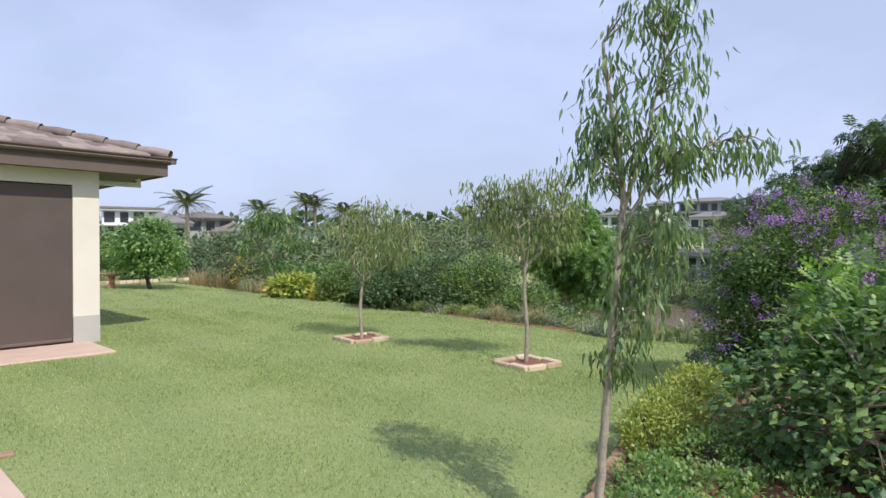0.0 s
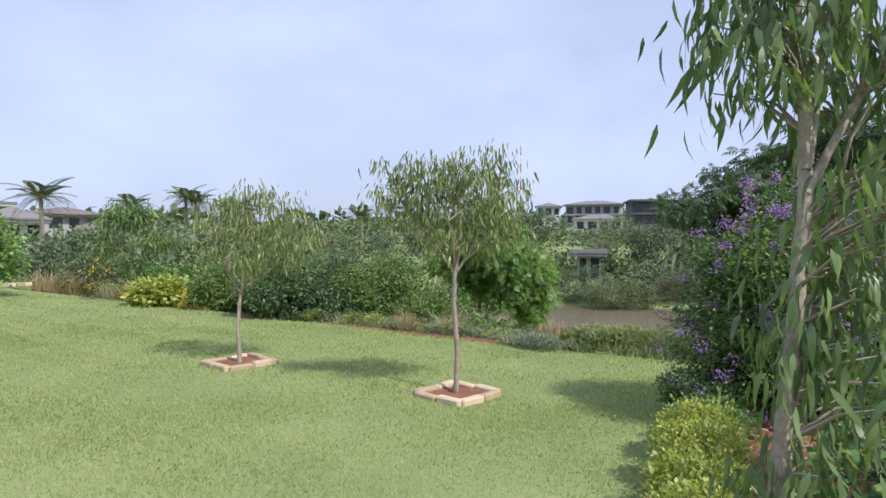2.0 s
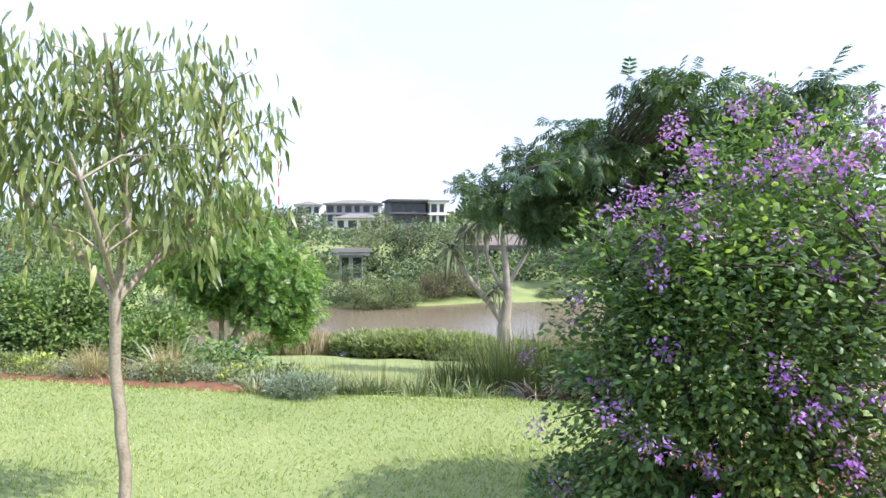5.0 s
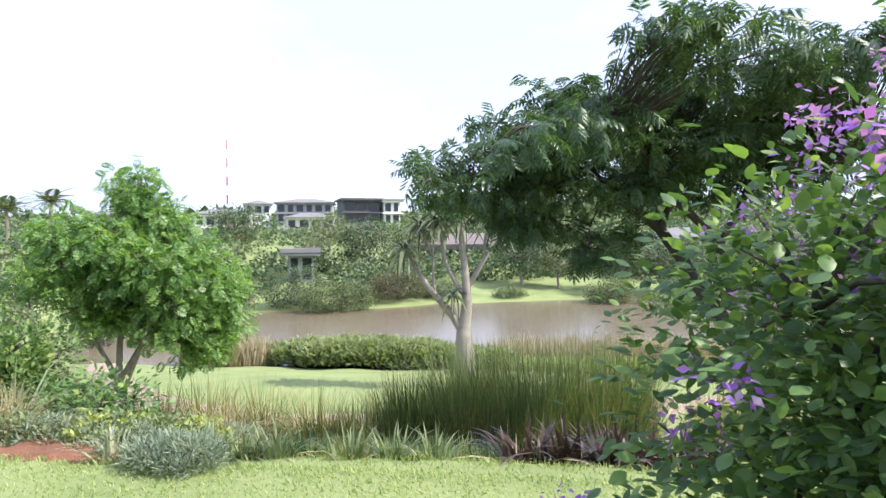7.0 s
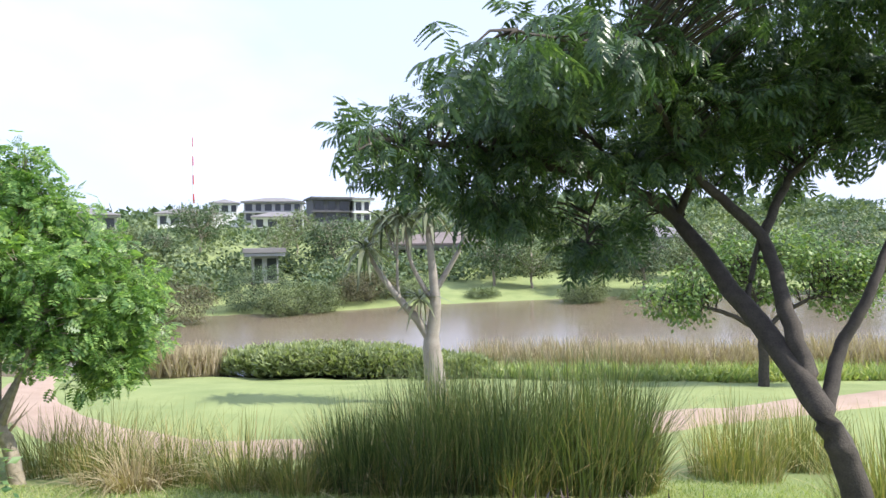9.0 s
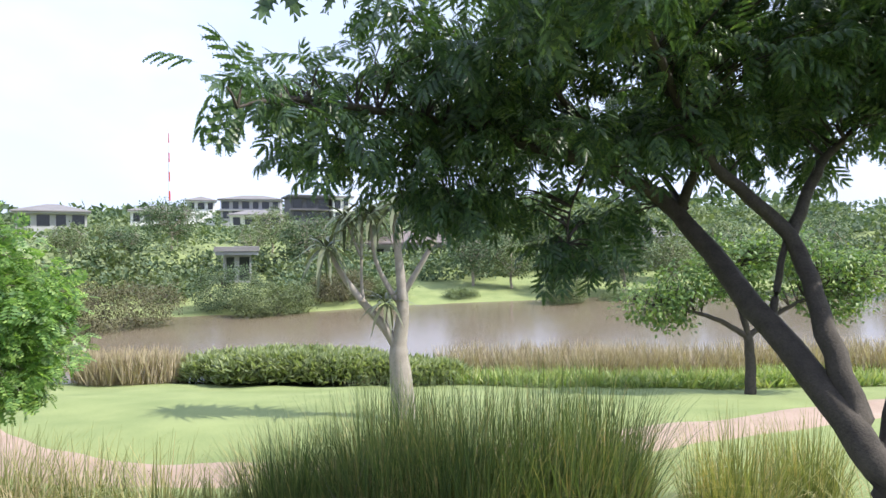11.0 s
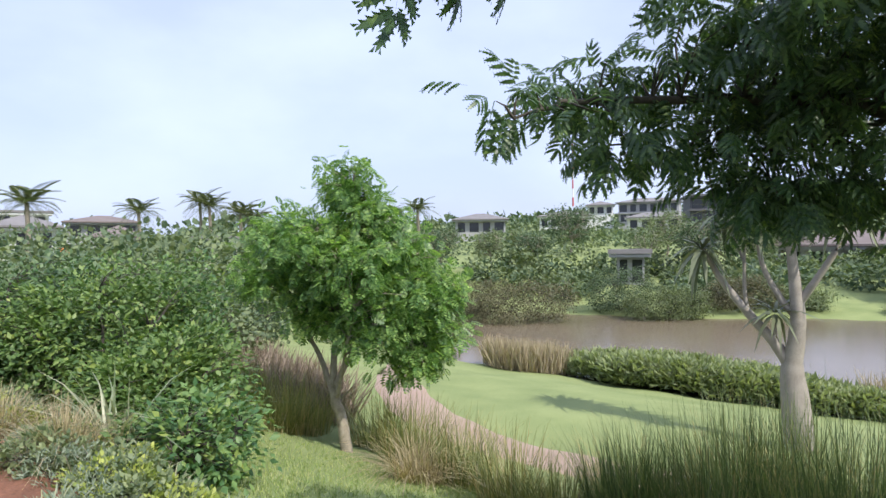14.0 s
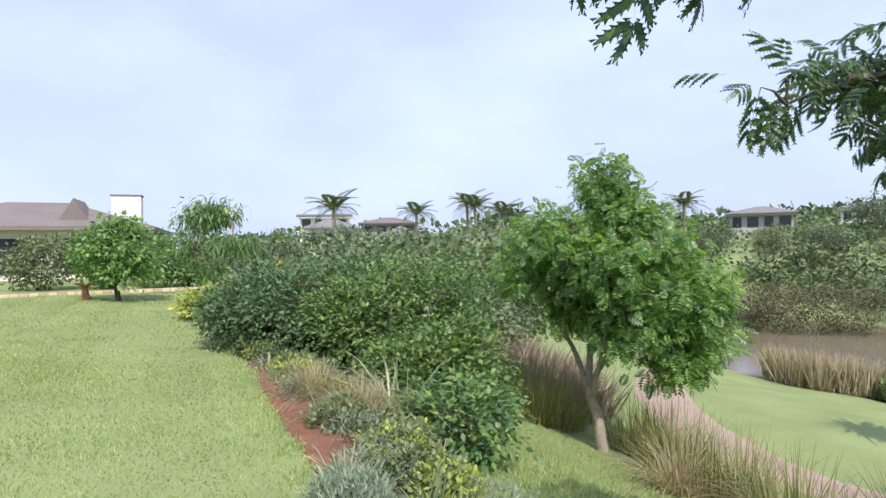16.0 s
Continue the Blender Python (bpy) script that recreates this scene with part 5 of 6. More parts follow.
for x, y, r, h, m, lab in ((-15.5, 23.5, 1.2, 1.5, M_SHRUB_Y, "leafy shrub at the end of the lawn"), (-17.5, 22, 1.4, 2.0, M_FARLEAF, "tall olive shrub behind the bed"), (-14, 25.5, 1.3, 1.6, M_SHRUB, "green shrub behind the lawn"), (-16.5, 25.5, 1.6, 2.2, M_SHRUB, "green shrub behind the lawn"),
                           (-10, 26.8, 1.4, 1.8, M_FARLEAF, "olive shrub behind the lawn"), (-7.5, 26.5, 1.4, 1.7, M_SHRUB, "green shrub behind the lawn"), (-5.4, 24.5, 1.3, 1.6, M_SHRUB_GREY, "grey-green shrub at the lawn edge"),
                           (-4.2, 21.5, 1.1, 1.3, M_SHRUB_GREY, "grey-green shrub at the lawn edge"), (-4.4, 18.5, 1.0, 1.3, M_SHRUB, "green shrub at the lawn edge"), (-5.1, 17.0, 0.6, 0.6, M_HEDGE, "yellow-green low shrub at the lawn edge"),
                           (-12, 28.5, 1.8, 2.6, M_FARLEAF_D, "dark green shrub behind the garden"), (-3, 24, 1.6, 2.0, M_FARLEAF, "olive bush below the lawn"), (-0.5, 20.5, 1.3, 1.7, M_FARLEAF, "olive bush below the lawn"), (-1, 26, 1.6, 2.2, M_FARLEAF_D, "dark bush below the lawn")):
    shrub("garden_shrub", (x, y, gz(x, y)), [((0, 0, h * 0.5), (r, r, h * 0.5)), ((0.4 * r, 0, h * 0.65), (0.6 * r, 0.7 * r, h * 0.35)), ((-0.4 * r, 0.1, h * 0.55), (0.65 * r, 0.7 * r, h * 0.38))],
          220, 16, 0.14, T_FLAT, 0.135, m, lab, group="shrubs round the lawn end", stems=5)
for x, y, h, m, lab in ((-11.5, 25.6, 1.2, M_STRAW, "tan ornamental grass behind the lawn"), (-10.6, 25.9, 1.3, M_STRAW, "tan ornamental grass behind the lawn"), (-8.3, 25.2, 1.1, M_STRAW, "straw-coloured grass tuft at the lawn edge"), (-6.6, 22.4, 1.0, M_STRAW, "straw-coloured grass tuft at the lawn edge"), (-9.2, 25.4, 1.0, M_FLAX, "pale flax plant at the lawn edge"), (-5.6, 21.6, 0.9, M_FLAX, "pale flax plant at the lawn edge"), (-14, 22.7, 0.7, M_FLAX, "pale strap-leaved plant in the far bed")):
    grass_clump("grass_clump", (x, y, gz(x, y)), 260, 0.4, h, 0.03, 0.4, m, lab, "grass", curve=0.6)
low_plant("yellow_shrub", -4.05, 16.15, 0.4, 0.6, 70, M_YELLOW, "small yellow-flowering shrub at the lawn edge", 8, 0.08)
low_plant("yellow_shrub", -9.8, 26.0, 0.5, 1.6, 60, M_YELLOW, "yellow-flowering shrub behind the lawn", 8, 0.1)

# neighbour's house beyond the lawn
nh = thing("house", (-25.0, 28.0, -0.1), "neighbouring house with a brown roof and a white chimney", "house", rz=40)
part("wall", boxm(-7, 4, 0, 8, -2, 2.6), M_WALL, nh)
hip_roof(nh, -7, 4, 0, 8, 2.6, 1.5, 0.8, M_BROWNROOF)
part("chimney", boxm(2.4, 3.9, 2.0, 2.9, 2.8, 4.6, 0.02), M_WHITE, nh, "white painted chimney")
part("chimney_cap", boxm(2.35, 3.95, 1.95, 2.95, 4.6, 4.68, 0.01), M_FARROOF, nh)
bm = bmesh.new()
prism(bm, [(0.0, 0.3), (1.9, 0.3), (1.9, 3.0), (0.0, 3.0)], 2.7, 3.5)
for w in bm.verts:
    if w.co.z > 3.4:
        w.co.x = 0.95
        w.co.z = 4.3
part("gable", bm, M_BROWNROOF, nh)
for i in range(3):
    window(nh, -6 + 3.3 * i, -4.2 + 3.3 * i, 0.4, 2.2, -0.04)

# ---- the pond's edge ----
def reed_bed(name, outline_uv, n, h, width, mat, label, lean=0.25, curve=0.5, dome=0.0):
    """Reeds over an oval in u, v (centre and radii)."""
    cu, cv, ru, rv = outline_uv
    a, rr = R.random(n) * 2 * math.pi, np.sqrt(R.random(n))
    u, v = cu + ru * rr * np.cos(a), cv + rv * rr * np.sin(a)
    x, y = xy(u, v)
    z = np.maximum(height(x, y), -3.8)
    L = h * (0.7 + 0.45 * R.random(n)) * (1 - dome * rr ** 3)
    ax = np.stack([R.normal(0, lean, n), R.normal(0, lean, n), np.ones(n)], -1)
    t = long_leaf_template(1.0, curve)
    return tagged(new(name, scatter(t[0] * np.array([1, 1, 1]), t[1], np.stack([x, y, z], -1), ax, R.normal(size=(n, 3)), np.stack([np.full(n, width), L, L], -1), mat, name)), label, "reeds", kind="stuff")


def reed_mound(outline_uv, n, h, mat, label):
    """A dense leafy bed with a rounded top, its short leaves set over the whole body."""
    cu, cv, ru, rv = outline_uv
    a, rr = R.random(n) * 2 * math.pi, np.sqrt(R.random(n))
    edge = 1 + 0.07 * np.sin(5 * a) + 0.05 * np.sin(9 * a + 1)
    x, y = xy(cu + ru * rr * edge * np.cos(a), cv + rv * rr * edge * np.sin(a))
    top = h * np.sqrt(np.maximum(0.05, 1 - 0.72 * rr ** 4)) * (0.88 + 0.12 * np.sin(x * 2.3) * np.cos(y * 2.9))
    z = np.maximum(height(x, y), -3.75) + top * R.random(n) ** 0.55
    ax = np.stack([R.normal(0, 0.8, n), R.normal(0, 0.8, n), 0.35 + R.random(n)], -1)
    L = 0.3 * (0.6 + 0.8 * R.random(n))
    up = np.tile([0, 0, 1.0], (n, 1)) + R.normal(0, 0.5, (n, 3))
    return tagged(new("reed_bed", scatter(T_FLAT[0], T_FLAT[1], np.stack([x, y, z], -1), ax, up, np.stack([L * 0.42, L, L], -1), mat, "reed_bed")), label, "reeds", kind="stuff")


reed_mound((28.3, 8.9, 2.0, 4.3), 30000, 1.2, M_REEDBED, "dense oval bed of leafy green reeds at the pond edge")
reed_mound((28.2, 4.3, 1.3, 1.6), 9000, 0.8, M_REEDBED, "lower leafy green reeds at the pond edge")
reed_bed("dry_reeds", (27.9, 14.8, 1.5, 2.0), 2600, 1.2, 0.022, M_DRY, "dry tan reeds at the pond edge", 0.18, 0.2)
reed_bed("dry_reeds", (29.5, -2.0, 1.4, 6.0), 5000, 1.2, 0.02, M_DRY, "dry brownish reeds along the pond", 0.2, 0.3)
reed_bed("reed_bed", (28.0, -3.0, 1.6, 7.0), 6000, 0.6, 0.03, M_LAWN, "fresh green waterside grass", 0.4, 0.6)
reed_bed("dry_reeds", (30.5, -14.0, 1.6, 7.0), 4000, 1.2, 0.022, M_DRY, "dry brownish reeds along the pond", 0.2, 0.3)
reed_bed("reed_bed", (29.0, -14.0, 1.6, 7.0), 4000, 0.6, 0.03, M_LAWN, "fresh green waterside grass", 0.4, 0.6)
reed_bed("dry_reeds", (14.5, 12.5, 1.3, 2.0), 2200, 0.95, 0.02, M_DRYPINK, "dry pinkish-brown grasses beside the path", 0.3, 0.4)
reed_bed("dry_reeds", (14.9, 15.9, 1.4, 2.4), 1800, 1.0, 0.02, M_DRYPINK, "dry pinkish-brown grasses beside the path", 0.3, 0.4)


def pond_bush(x, y, w, h, mat, label, n=170, size=0.13, per=44):
    z = max(gz(x, y), -3.75)
    r = w / 2
    shrub("pond_bush", (x, y, z), [((0, 0, h * 0.45), (r, r * 0.8, h * 0.5)), ((0.45 * r, 0, h * 0.5), (0.6 * r, 0.6 * r, h * 0.45)), ((-0.45 * r, 0, h * 0.45), (0.6 * r, 0.6 * r, h * 0.42))], n, per, 0.22, T_FLAT, size, mat, label, "bush", "bushes round the pond", stems=5)


pond_bush(12.5, 46.0, 7.5, 3.0, M_BROWNBUSH, "rounded brownish-green bush at the water", 230)
pond_bush(9.0, 49.0, 6.0, 2.8, M_BROWNBUSH, "rounded brownish-green bush at the water", 200)
pond_bush(20.5, 49.0, 5.2, 3.3, M_FARLEAF_D, "green leafy bush on the far bank", 200)
pond_bush(22.4, 45.6, 5.8, 2.3, M_PONDBUSH, "pale green bush overhanging the water", 230)
pond_bush(28.4, 46.5, 5.4, 2.4, M_BROWNBUSH, "brownish-green bush overhanging the water", 200)
pond_bush(33.0, 46.0, 4.0, 1.6, M_FARLEAF, "low bush on the far bank", 120)
pond_bush(42.2, 35.5, 4.6, 2.0, M_PONDBUSH, "round grey-green bush at the water's edge", 180)
pond_bush(38.0, 43.0, 3.0, 0.6, M_FARLEAF, "low green waterside plants on the bank", 70)
pond_bush(47.0, 34.0, 3.0, 0.6, M_FARLEAF, "low green waterside plants on the bank", 70)


# trees across the water: one of each, then copies
def far_tree(name, x, y, h, w, mat, label, n=150, size=0.42, trunk=0.3, bare=False):
    z = gz(x, y)
    r = w / 2
    blobs = [((0, 0, h * 0.62), (r, r, h * 0.36)), ((0.4 * r, 0.1 * r, h * 0.75), (0.6 * r, 0.6 * r, h * 0.24)), ((-0.45 * r, 0, h * 0.6), (0.6 * r, 0.6 * r, h * 0.28)), ((0.1 * r, -0.3 * r, h * 0.45), (0.8 * r, 0.7 * r, h * 0.3))]
    limbs = [([(0, 0, -0.5), (0.05 * r, 0, h * 0.25), (0, 0, h * 0.4)], 0.16, 0.11)] + [([(0, 0, h * 0.38), (0.3 * r * math.cos(a), 0.3 * r * math.sin(a), h * 0.55), (0.6 * r * math.cos(a), 0.6 * r * math.sin(a), h * 0.75)], 0.08, 0.02) for a in (0.2, 1.5, 2.8, 4.1, 5.3)]
    return tree(name, (x, y, z), limbs, blobs, n, 22, 0.3, T_FLAT, size * 0.6, mat, M_BARK, label, group="trees across the pond", droop=0.2, twig=0.015)[0]


fa = far_tree("leafy_tree", 33.4, 60.5, 6.0, 6.4, M_FARLEAF_D, "rounded dark green tree across the pond", 190)
fb = far_tree("leafy_tree", 25.0, 76.0, 6.0, 6.8, M_FARLEAF_D, "dense green tree across the pond", 190)
fc = far_tree("leafy_tree", 30.0, 66.0, 4.9, 3.6, M_FARLEAF, "pale-limbed open tree across the pond", 90, 0.3)
fd = far_tree("leafy_tree", 36.0, 74.0, 5.8, 6.0, M_FARLEAF, "olive-green tree across the pond", 150)
tree("leafy_tree", (21.4, 13.6, gz(21.4, 13.6)), [
    ([(0, 0, -0.3), (0.05, 0, 0.9), (0, 0.05, 1.7)], 0.17, 0.13), ([(0, 0.05, 1.65), (-0.7, 0.7, 2.2), (-1.6, 1.5, 2.5), (-2.5, 2.2, 2.7)], 0.09, 0.02),
    ([(0, 0.05, 1.65), (-0.2, 0.1, 2.6), (-0.5, 0.3, 3.6)], 0.09, 0.02), ([(0, 0.05, 1.65), (0.8, -0.6, 2.4), (1.9, -1.5, 3.0), (2.8, -2.2, 3.4)], 0.09, 0.02), ([(0, 0.05, 1.7), (0.5, 0.6, 2.8), (0.9, 0.9, 3.8)], 0.07, 0.02)],
    [((-2.2, 1.9, 2.7), (0.9, 0.9, 0.5)), ((-1.3, 1.2, 3.2), (1.1, 1.0, 0.6)), ((-0.3, 0.3, 3.9), (1.2, 1.2, 0.6)), ((0.8, -0.6, 4.1), (1.3, 1.2, 0.6)), ((1.8, -1.4, 3.6), (1.2, 1.1, 0.7)), ((2.9, -2.3, 3.5), (1.1, 1.0, 0.7)), ((0.4, 0.4, 3.0), (1.2, 1.1, 0.5)), ((1.9, -1.6, 2.7), (1.0, 0.9, 0.5)), ((-1.9, 1.5, 2.2), (0.6, 0.6, 0.25))],
    560, 20, 0.16, T_SMALL, 0.13, M_SHRUB_Y, M_BARK_DARK, "spreading green tree with a dark trunk beside the path", group="trees across the pond", droop=0.25, twig=0.012)
k = 0
for x, y, sc, src in ((42.5, 46, 0.95, fa), (44.5, 43, 0.75, fd), (47.6, 38, 0.9, fb), (51, 35.5, 0.9, fa), (55, 33, 1.0, fd), (60, 29, 1.0, fb), (64, 24, 1.1, fa), (66, 17, 1.1, fd), (62, 36, 1.0, fd), (57, 42, 0.9, fb), (53, 52, 0.8, fa), (39, 62, 0.9, fd), (45, 66, 0.9, fb), (18, 66, 0.9, fa), (13, 62, 0.8, fd), (8, 60, 0.8, fa), (4, 64, 0.9, fb), (20, 84, 1.0, fd), (29, 86, 1.0, fa), (38, 88, 1.0, fb), (48, 80, 1.0, fd), (56, 70, 1.0, fa), (0, 56, 0.9, fd), (-5, 58, 0.9, fa), (-2, 47, 0.7, fd), (3, 46, 0.65, fa), (64, 56, 1.0, fa), (72, 48, 1.1, fb), (78, 38, 1.1, fd), (75, 26, 1.1, fa), (84, 30, 1.2, fb), (70, 62, 1.0, fd), (2, 38, 0.5, fd), (5.5, 40, 0.5, fa)):
    k += 1
    sc = min(sc, max(0.35, (1.5 + 0.03 * math.hypot(x - 2.5, y - 6) - gz(x, y)) / 6.2))
    copy_thing(src, pose(x, y, gz(x, y), 0, 0, 67 * k) @ Matrix.Diagonal((sc * (1 + 0.08 * math.sin(k)), sc, sc * (1 + 0.1 * math.cos(2 * k)), 1)))

# woods on the far slopes, too many to count
def woods(name, spots, mat, label, per=115, size=0.66):
    c = np.array([(x, y, 0.0) for x, y, _, _ in spots])
    c[:, 2] = height(c[:, 0], c[:, 1])
    r = np.array([q[2] for q in spots])
    h = np.array([q[3] for q in spots])
    n = len(spots) * per
    d = unit(R.normal(size=(n, 3)))
    i = np.repeat(np.arange(len(spots)), per)
    rad = (0.55 + 0.45 * R.random(n))
    pos = c[i] + np.stack([d[:, 0] * rad * r[i], d[:, 1] * rad * r[i], h[i] * (0.5 + 0.5 * d[:, 2] * rad)], -1)
    ax = d + R.normal(0, 0.5, (n, 3))
    up = np.tile([0, 0, 1.0], (n, 1)) + R.normal(0, 0.5, (n, 3))
    dist = np.hypot(pos[:, 0], pos[:, 1])
    return tagged(new(name, scatter(np.array([(0, 0, 0), (0.4, 0.5, -0.08), (0, 1, -0.15), (-0.4, 0.5, -0.08)]), np.array([(0, 1, 2, 3)]), pos, ax, up, size * (0.6 + 0.7 * R.random(n)) * np.clip(dist / 110, 0.5, 2.2), mat, name)), label, "woodland", kind="stuff")


HOUSES = [(74, 132), (80.5, 128.5), (79, 176), (71.5, 156), (51, 167), (71, 194), (23, 136), (-13, 69), (-37, 76), (-61, 114), (-30.5, 84), (-52, 126), (49.9, 62), (67.5, 44), (25.4, 59)]


def clear_of_houses(x, y, r):
    """Keeps the view of each house's front open, and the house itself free."""
    for hx, hy_ in HOUSES:
        ex, ey = 3 - hx, 6 - hy_
        L = math.hypot(ex, ey)
        ex, ey = ex / L, ey / L
        along = (x - hx) * ex + (y - hy_) * ey
        side = abs(-(x - hx) * ey + (y - hy_) * ex)
        if side < 7 + r and -12 < along < (16 if hx > 0 else 3):
            return False
    return True


for name, mat, lab in (("woods", M_FARLEAF_D, "dark green woods on the far hillside"), ("woods", M_FARLEAF, "olive woods and shrubs on the far hillside")):
    spots = []
    for _ in range(800):
        u, v = 46 + 260 * R.random() ** 1.5, R.uniform(-110, 190)
        u = u + max(0, 12 - 0.2 * abs(v - 10)) if v < 35 else u
        if v > 35:
            u = 18 + 260 * R.random() ** 1.4
        x, y = xy(u, v)
        uf = np.interp(v, [-60, -14, -2, 9, 14, 23, 31], [75, 62, 57, 53, 49, 46.5, 44])
        if v < 35 and u < uf + 22:
            continue
        if math.hypot(x, y) < 38 or y < -25 and x < 0:
            continue
        r = 1.8 + 2.2 * R.random()
        if clear_of_houses(x, y, r):
            d, g = math.hypot(x - 2, y - 5), gz(x, y)
            tall = (2.4 + 2.6 * R.random()) * (0.8 + u / 500)
            if d < 165:
                tall = min(tall, max(1.2, 1.3 + (0.019 + 0.007 * R.random()) * d - g))
            spots.append((x, y, r * (1 + u / 300), tall))
    for _ in range(150):
        v = R.uniform(-60, 34)
        uf = float(np.interp(v, [-60, -14, -2, 9, 14, 23, 31], [75, 62, 57, 53, 49, 46.5, 44]))
        x, y = xy(uf + R.uniform(11, 24), v)
        if math.hypot(x - 25.4, y - 59) > 4:
            spots.append((x, y, 1.2 + 1.2 * R.random(), 1.2 + 1.2 * R.random()))
    for _ in range(60):
        v = R.uniform(11, 34)
        uf = float(np.interp(v, [-60, -14, -2, 9, 14, 23, 31], [75, 62, 57, 53, 49, 46.5, 44]))
        x, y = xy(uf + R.uniform(3.5, 13), v)
        if abs((x - 25.4) * 0.9 - (y - 59) * 0.4) > 3:
            spots.append((x, y, 0.9 + 1.0 * R.random(), 1.0 + 1.3 * R.random()))
    woods(name, spots, mat, lab)
for name, mat, lab in (("woods", M_FARLEAF, "olive shrubs and small trees behind the lawn"), ("woods", M_FARLEAF_D, "dark shrubs and small trees behind the lawn")):
    spots = []
    for _ in range(75):
        a, d = radians(R.uniform(-2, 62)), R.uniform(31, 58)
        x, y = -0.5 - d * math.sin(a), d * math.cos(a)
        if x > -3 and y < 45 or math.hypot(x + 25, y - 28) < 13:
            continue
        spots.append((x, y, 1.4 + 1.4 * R.random(), max(1.5, 1.3 + R.uniform(0.024, 0.042) * d - gz(x, y))))
    woods(name, spots, mat, lab, 230, 0.55)
spots = []
for _ in range(260):
    a, d = R.uniform(-2.4, 1.4), R.uniform(260, 700)
    spots.append((d * math.cos(a + 1.2), d * math.sin(a + 1.2), 14 + 10 * R.random(), 8 + 5 * R.random()))
woods("woods", spots, M_FARLEAF_D, "distant dark ridge of trees", 150, 1.7)


# ---- palms, mast, aloe tree ----
def palm(x, y, ztop, label="tall feather palm above the rooftops", s=1.0):
    z = gz(x, y)
    ob = thing("palm_tree", (x, y, z), label, "palm", "palms among the houses")
    h = ztop - z
    v, f = tube_arrays(smooth_line([(0, 0, -0.3), (0.1, 0, h * 0.5), (0, 0, h)], 6), np.linspace(0.26, 0.16, 13), 8)
    part("trunk", mesh_np("trunk", v, f, M_BARK, True), None, ob)
    n = 22
    a = np.arange(n) * 2.4
    el = np.linspace(1.1, -0.35, n)
    ax = np.stack([np.cos(a) * np.cos(el), np.sin(a) * np.cos(el), np.sin(el)], -1)
    t = frond_template(22, 0.34, 0.04, 0.55, True, 0.5)
    part("crown", scatter(t[0], t[1], np.tile([[0, 0, h]], (n, 1)), ax, np.tile([0, 0, 1.0], (n, 1)), np.full(n, 2.5 * s) * (0.85 + 0.3 * R.random(n)), M_PALM, "crown"), None, ob)
    return ob


for x, y, z in ((-25.8, 57.4, 5.4), (-19.5, 80.8, 7.2), (-18.0, 79.5, 6.6), (-23.4, 72.8, 5.6), (-13.2, 74.7, 5.4), (7.2, 87.5, 6.6), (3.0, 88.0, 5.6), (-12.0, 76.5, 4.8)):
    palm(x, y, z)
mast = thing("radio_mast", (88.5, 280.0, 20.0), "thin red and white radio mast on the far ridge", "mast")
for i in range(8):
    v, f = tube_arrays([(0, 0, i * 4.2), (0, 0, i * 4.2 + 4.2)], [0.42 - 0.03 * i, 0.39 - 0.03 * i], 8)
    part("mast_section", mesh_np("mast_section", v, f, M_WHITE if i % 2 else M_RED, True), None, mast)

ax_, ay_ = 11.2, 16.9
az_ = gz(ax_, ay_)
aloe = thing("aloe_tree", (ax_, ay_, az_), "pale-trunked tree aloe with drooping leaf rosettes", "tree aloe")
left = np.array([-0.76, 0.65, 0.0])


def al(s, z, d=0.0):
    """A point of the aloe: s metres to the pond-left side, z above the water's base."""
    return tuple(left * s + np.array([0.6, 0.7, 0]) * d + np.array([0, 0, z - az_]))


trunk_pts = [al(-0.1, az_ - 0.2), al(-0.02, -1.5), al(0.02, -0.95), al(-0.08, -0.1), al(-0.02, 0.8), al(0.1, 2.0)]
arms = [
    ([al(0.0, -1.0), al(0.3, -0.5), al(0.75, 0.05), al(1.2, 0.65), al(1.5, 1.2)], 0.12, 0.045),
    ([al(0.75, 0.02), al(0.8, 0.6), al(0.78, 2.0)], 0.04, 0.03),
    ([al(-0.05, 0.0), al(0.2, 0.35), al(0.5, 1.0), al(0.6, 1.9)], 0.07, 0.035),
    ([al(-0.06, 0.2), al(-0.4, 0.75), al(-0.75, 1.4), al(-0.8, 1.9)], 0.075, 0.035),
    ([al(0.28, -0.52), al(0.3, -0.3), al(0.28, 0.0)], 0.05, 0.03)]
items = [tube_arrays(smooth_line(trunk_pts, 6), np.concatenate([np.linspace(0.29, 0.2, 13), np.linspace(0.17, 0.06, 18)]), 10)] + [tube_arrays(smooth_line(p, 6), np.linspace(a, b, (len(p) - 1) * 6 + 1), 8) for p, a, b in arms]
v, f = join_arrays(items)
part("trunk", mesh_np("trunk", v, f, M_ALOE_BARK, True), None, aloe, "smooth pale grey forked trunk")
T_ALOE = long_leaf_template(0.07, 0.85)
for c, n, L in ((al(1.55, 1.25), 34, 0.85), (al(0.78, 2.0), 26, 0.7), (al(0.6, 1.95), 30, 0.75), (al(0.1, 2.1), 32, 0.8), (al(-0.8, 1.95), 28, 0.75), (al(0.28, 0.05), 30, 0.62), (al(1.15, 1.9), 26, 0.7)):
    a = np.arange(n) * 2.399
    el = np.linspace(1.15, -0.45, n)
    d = np.stack([np.cos(a) * np.cos(el), np.sin(a) * np.cos(el), np.sin(el)], -1)
    part("rosette", scatter(T_ALOE[0], T_ALOE[1], np.tile([c], (n, 1)) + d * 0.03, d, np.tile([0, 0, 1.0], (n, 1)), L * (0.75 + 0.4 * R.random(n)), M_ALOE, "rosette"), None, aloe)
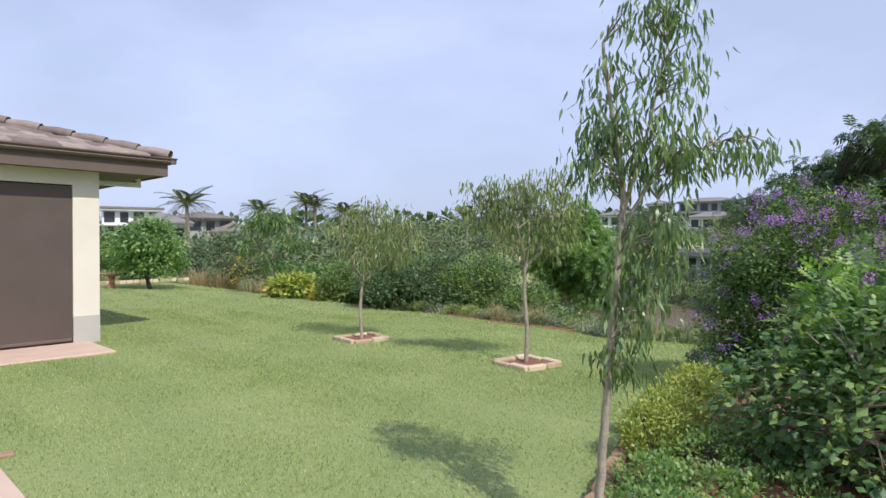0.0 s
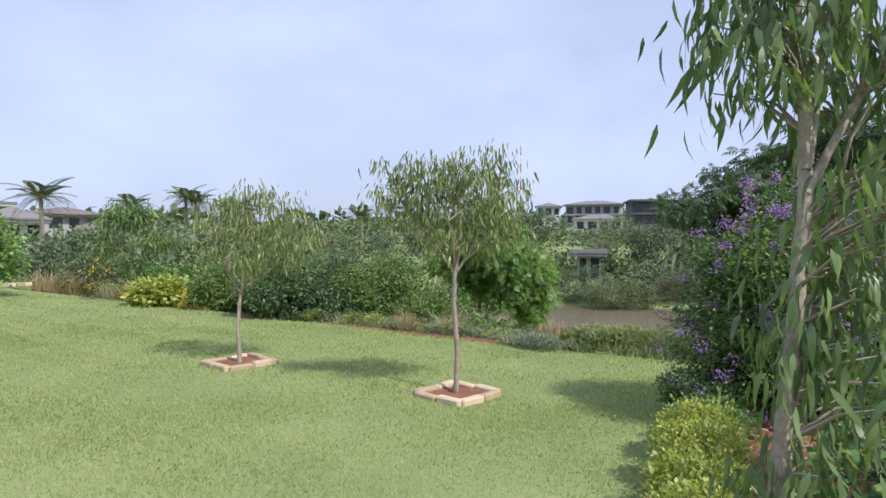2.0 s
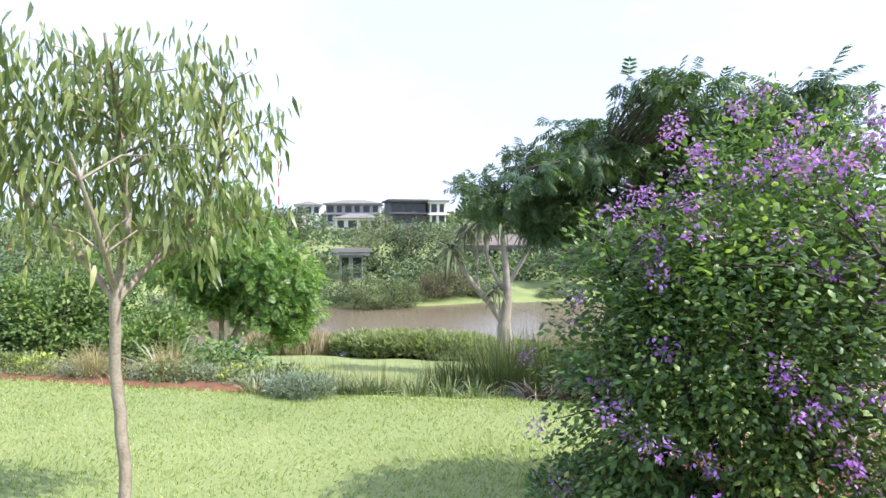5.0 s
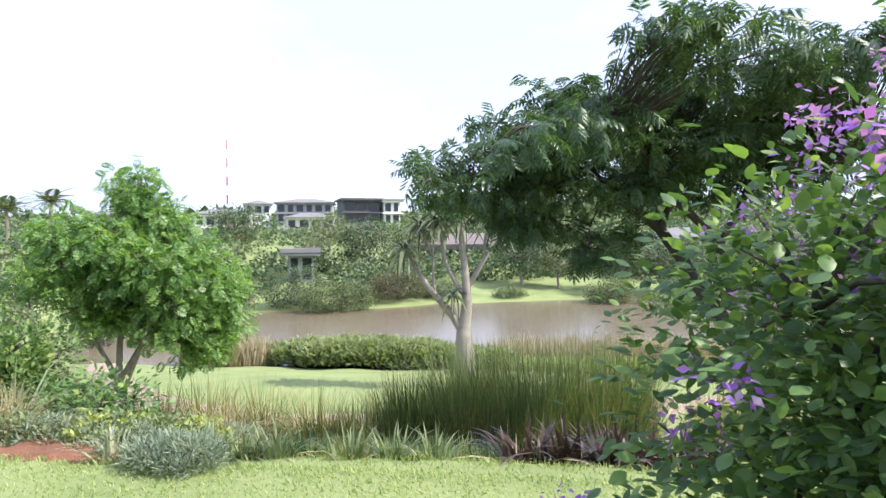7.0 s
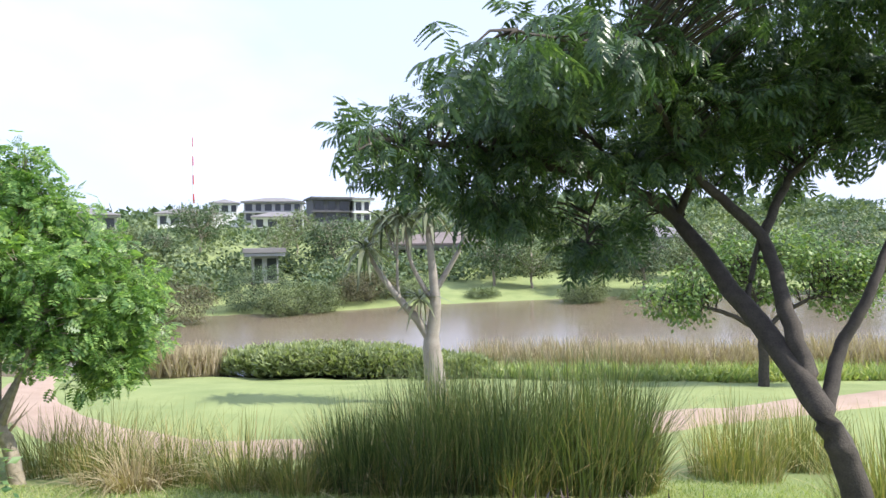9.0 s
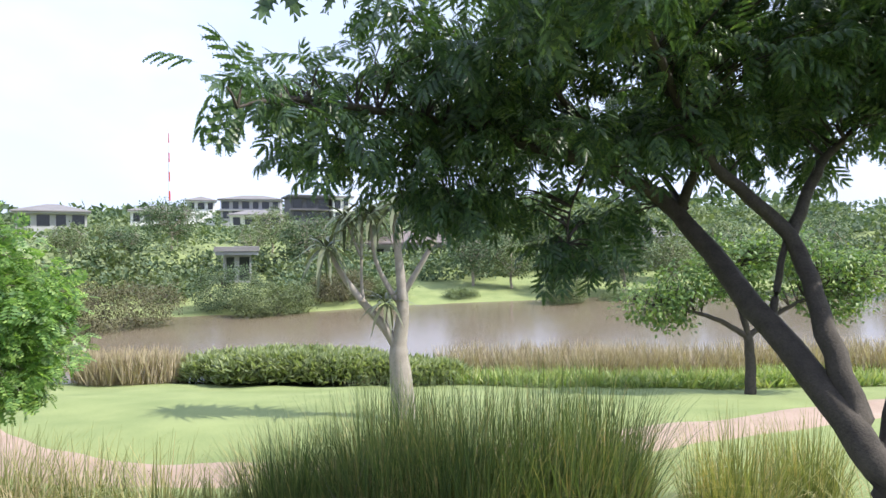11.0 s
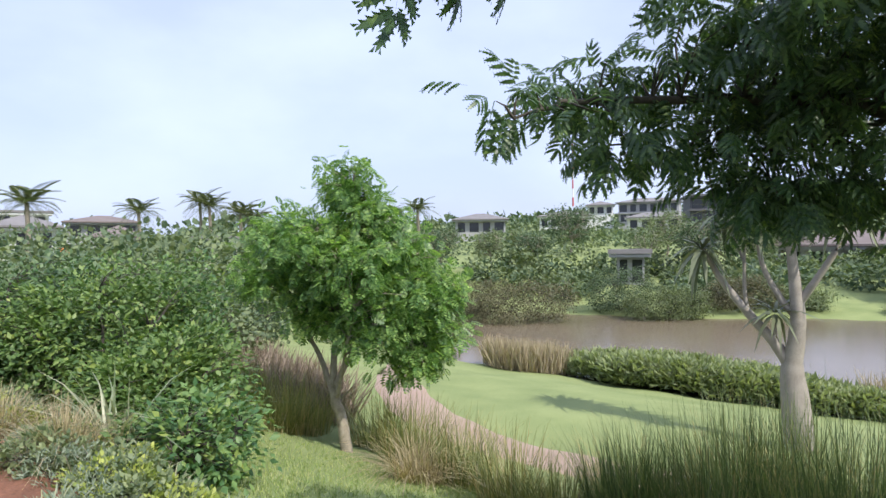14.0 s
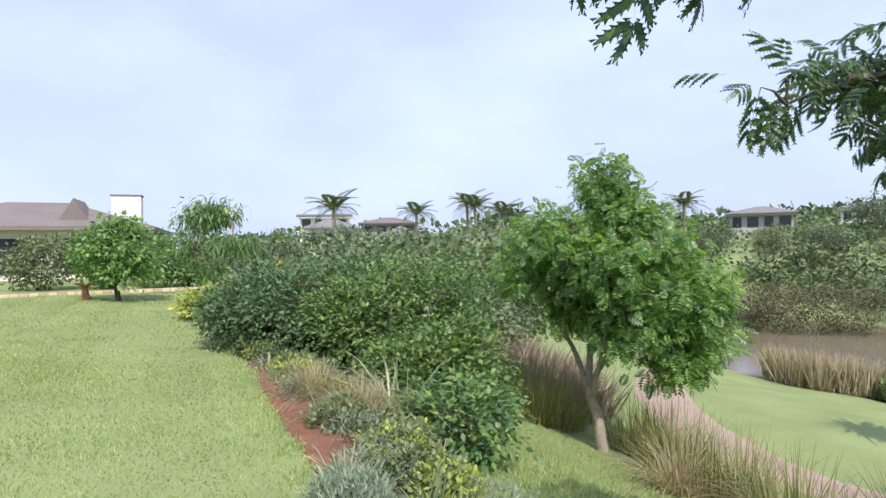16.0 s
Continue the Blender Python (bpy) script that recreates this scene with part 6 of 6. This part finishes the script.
part("arm", mesh_np("arm", *tube_arrays(smooth_line([al(0.79, 1.0), al(0.95, 1.4), al(1.15, 1.9)], 5), np.linspace(0.03, 0.025, 11), 6), M_ALOE_BARK, True), None, aloe)

# ---- lawn blades near the walk ----
def turf(name, n, region, mat, label, h=0.035, w=0.007):
    x0, x1, y0, y1 = region
    x, y = R.uniform(x0, x1, n), R.uniform(y0, y1, n)
    u, v_ = uv(x, y)
    ok = u < 8.38 + 0.04 * np.sin(v_ * 2)
    o = np.array(BED)
    inside = np.zeros(n, bool)
    for i in range(len(o)):
        a, b = o[i], o[(i + 1) % len(o)]
        inside ^= ((a[1] > y) != (b[1] > y)) & (x < (b[0] - a[0]) * (y - a[1]) / (b[1] - a[1] + 1e-12) + a[0])
    ok &= ~inside
    for cx, cy, hh in ((0.52, 6.42, 0.31), (-1.82, 8.3, 0.33)):
        ca, sa = math.cos(radians(38)), math.sin(radians(38))
        lx, ly = (x - cx) * ca + (y - cy) * sa, -(x - cx) * sa + (y - cy) * ca
        ok &= ~((np.abs(lx) < hh) & (np.abs(ly) < hh))
    ca, sa = math.cos(radians(47)), math.sin(radians(47))
    lx, ly = (x + 5.85) * ca + (y - 8.15) * sa, -(x + 5.85) * sa + (y - 8.15) * ca
    ok &= ~((lx < -0.1) & (ly > -1.2))
    edge = np.minimum(np.minimum(x - x0, x1 - x), np.minimum(y - y0, y1 - y))
    ok &= R.random(n) < np.clip(edge / 1.6, 0, 1)
    x, y = x[ok], y[ok]
    m = len(x)
    lay = 0.4 * np.sign(np.sin((x + y) * Q * 2 * math.pi / 1.3))  # mown in strips, the blades lie over by turns
    ax = np.stack([R.normal(0, 0.5, m) - Q * lay, R.normal(0, 0.5, m) + Q * lay, np.ones(m)], -1)
    tv = np.array([(-0.5, 0, 0), (0.5, 0, 0), (0.0, 1, 0.25)])
    patchy = 0.75 + 0.5 * (0.5 + 0.5 * np.sin(x * 2.1 + 1.3 * np.sin(y * 1.7)) * np.cos(y * 2.3 + np.sin(x)))
    L = h * (0.6 + 0.8 * R.random(m)) * patchy
    return tagged(new(name, scatter(tv, np.array([(0, 1, 2)]), np.stack([x, y, height(x, y) - 0.004], -1), ax, R.normal(size=(m, 3)), np.stack([np.full(m, w), L, L], -1), mat, name)), label, "lawn grass", kind="stuff")


turf("lawn_grass", 260000, (-6.4, 3.6, -1.2, 7.0), M_LAWN, "short dense green lawn grass", 0.026, 0.007)
turf("lawn_grass", 190000, (-7.6, 6.2, 4.6, 13.2), M_LAWN, "short dense green lawn grass", 0.03, 0.01)
turf("lawn_grass", 80000, (-15.5, 2.0, 10.0, 24.5), M_LAWN, "short green lawn grass further off", 0.032, 0.02)


def bank_turf(n, cu, cv, ru, rv, h):
    a, rr = R.random(n) * 2 * math.pi, np.sqrt(R.random(n))
    x, y = xy(cu + ru * rr * np.cos(a), cv + rv * rr * np.sin(a))
    ax = np.stack([R.normal(0, 0.5, n), R.normal(0, 0.5, n), np.ones(n)], -1)
    L = h * (0.5 + R.random(n)) * (1.02 - rr ** 3)
    tv = np.array([(-0.5, 0, 0), (0.5, 0, 0), (0.0, 1, 0.3)])
    return tagged(new("bank_grass", scatter(tv, np.array([(0, 1, 2)]), np.stack([x, y, height(x, y) - 0.01], -1), ax, R.normal(size=(n, 3)), np.stack([np.full(n, 0.012), L, L], -1), M_LAWN, "bank_grass")), "lush longer grass on the shaded bank", "grass", kind="stuff")


bank_turf(60000, 11.1, 4.0, 3.1, 8.5, 0.08)
bank_turf(30000, 12.5, -0.5, 2.8, 4.0, 0.07)
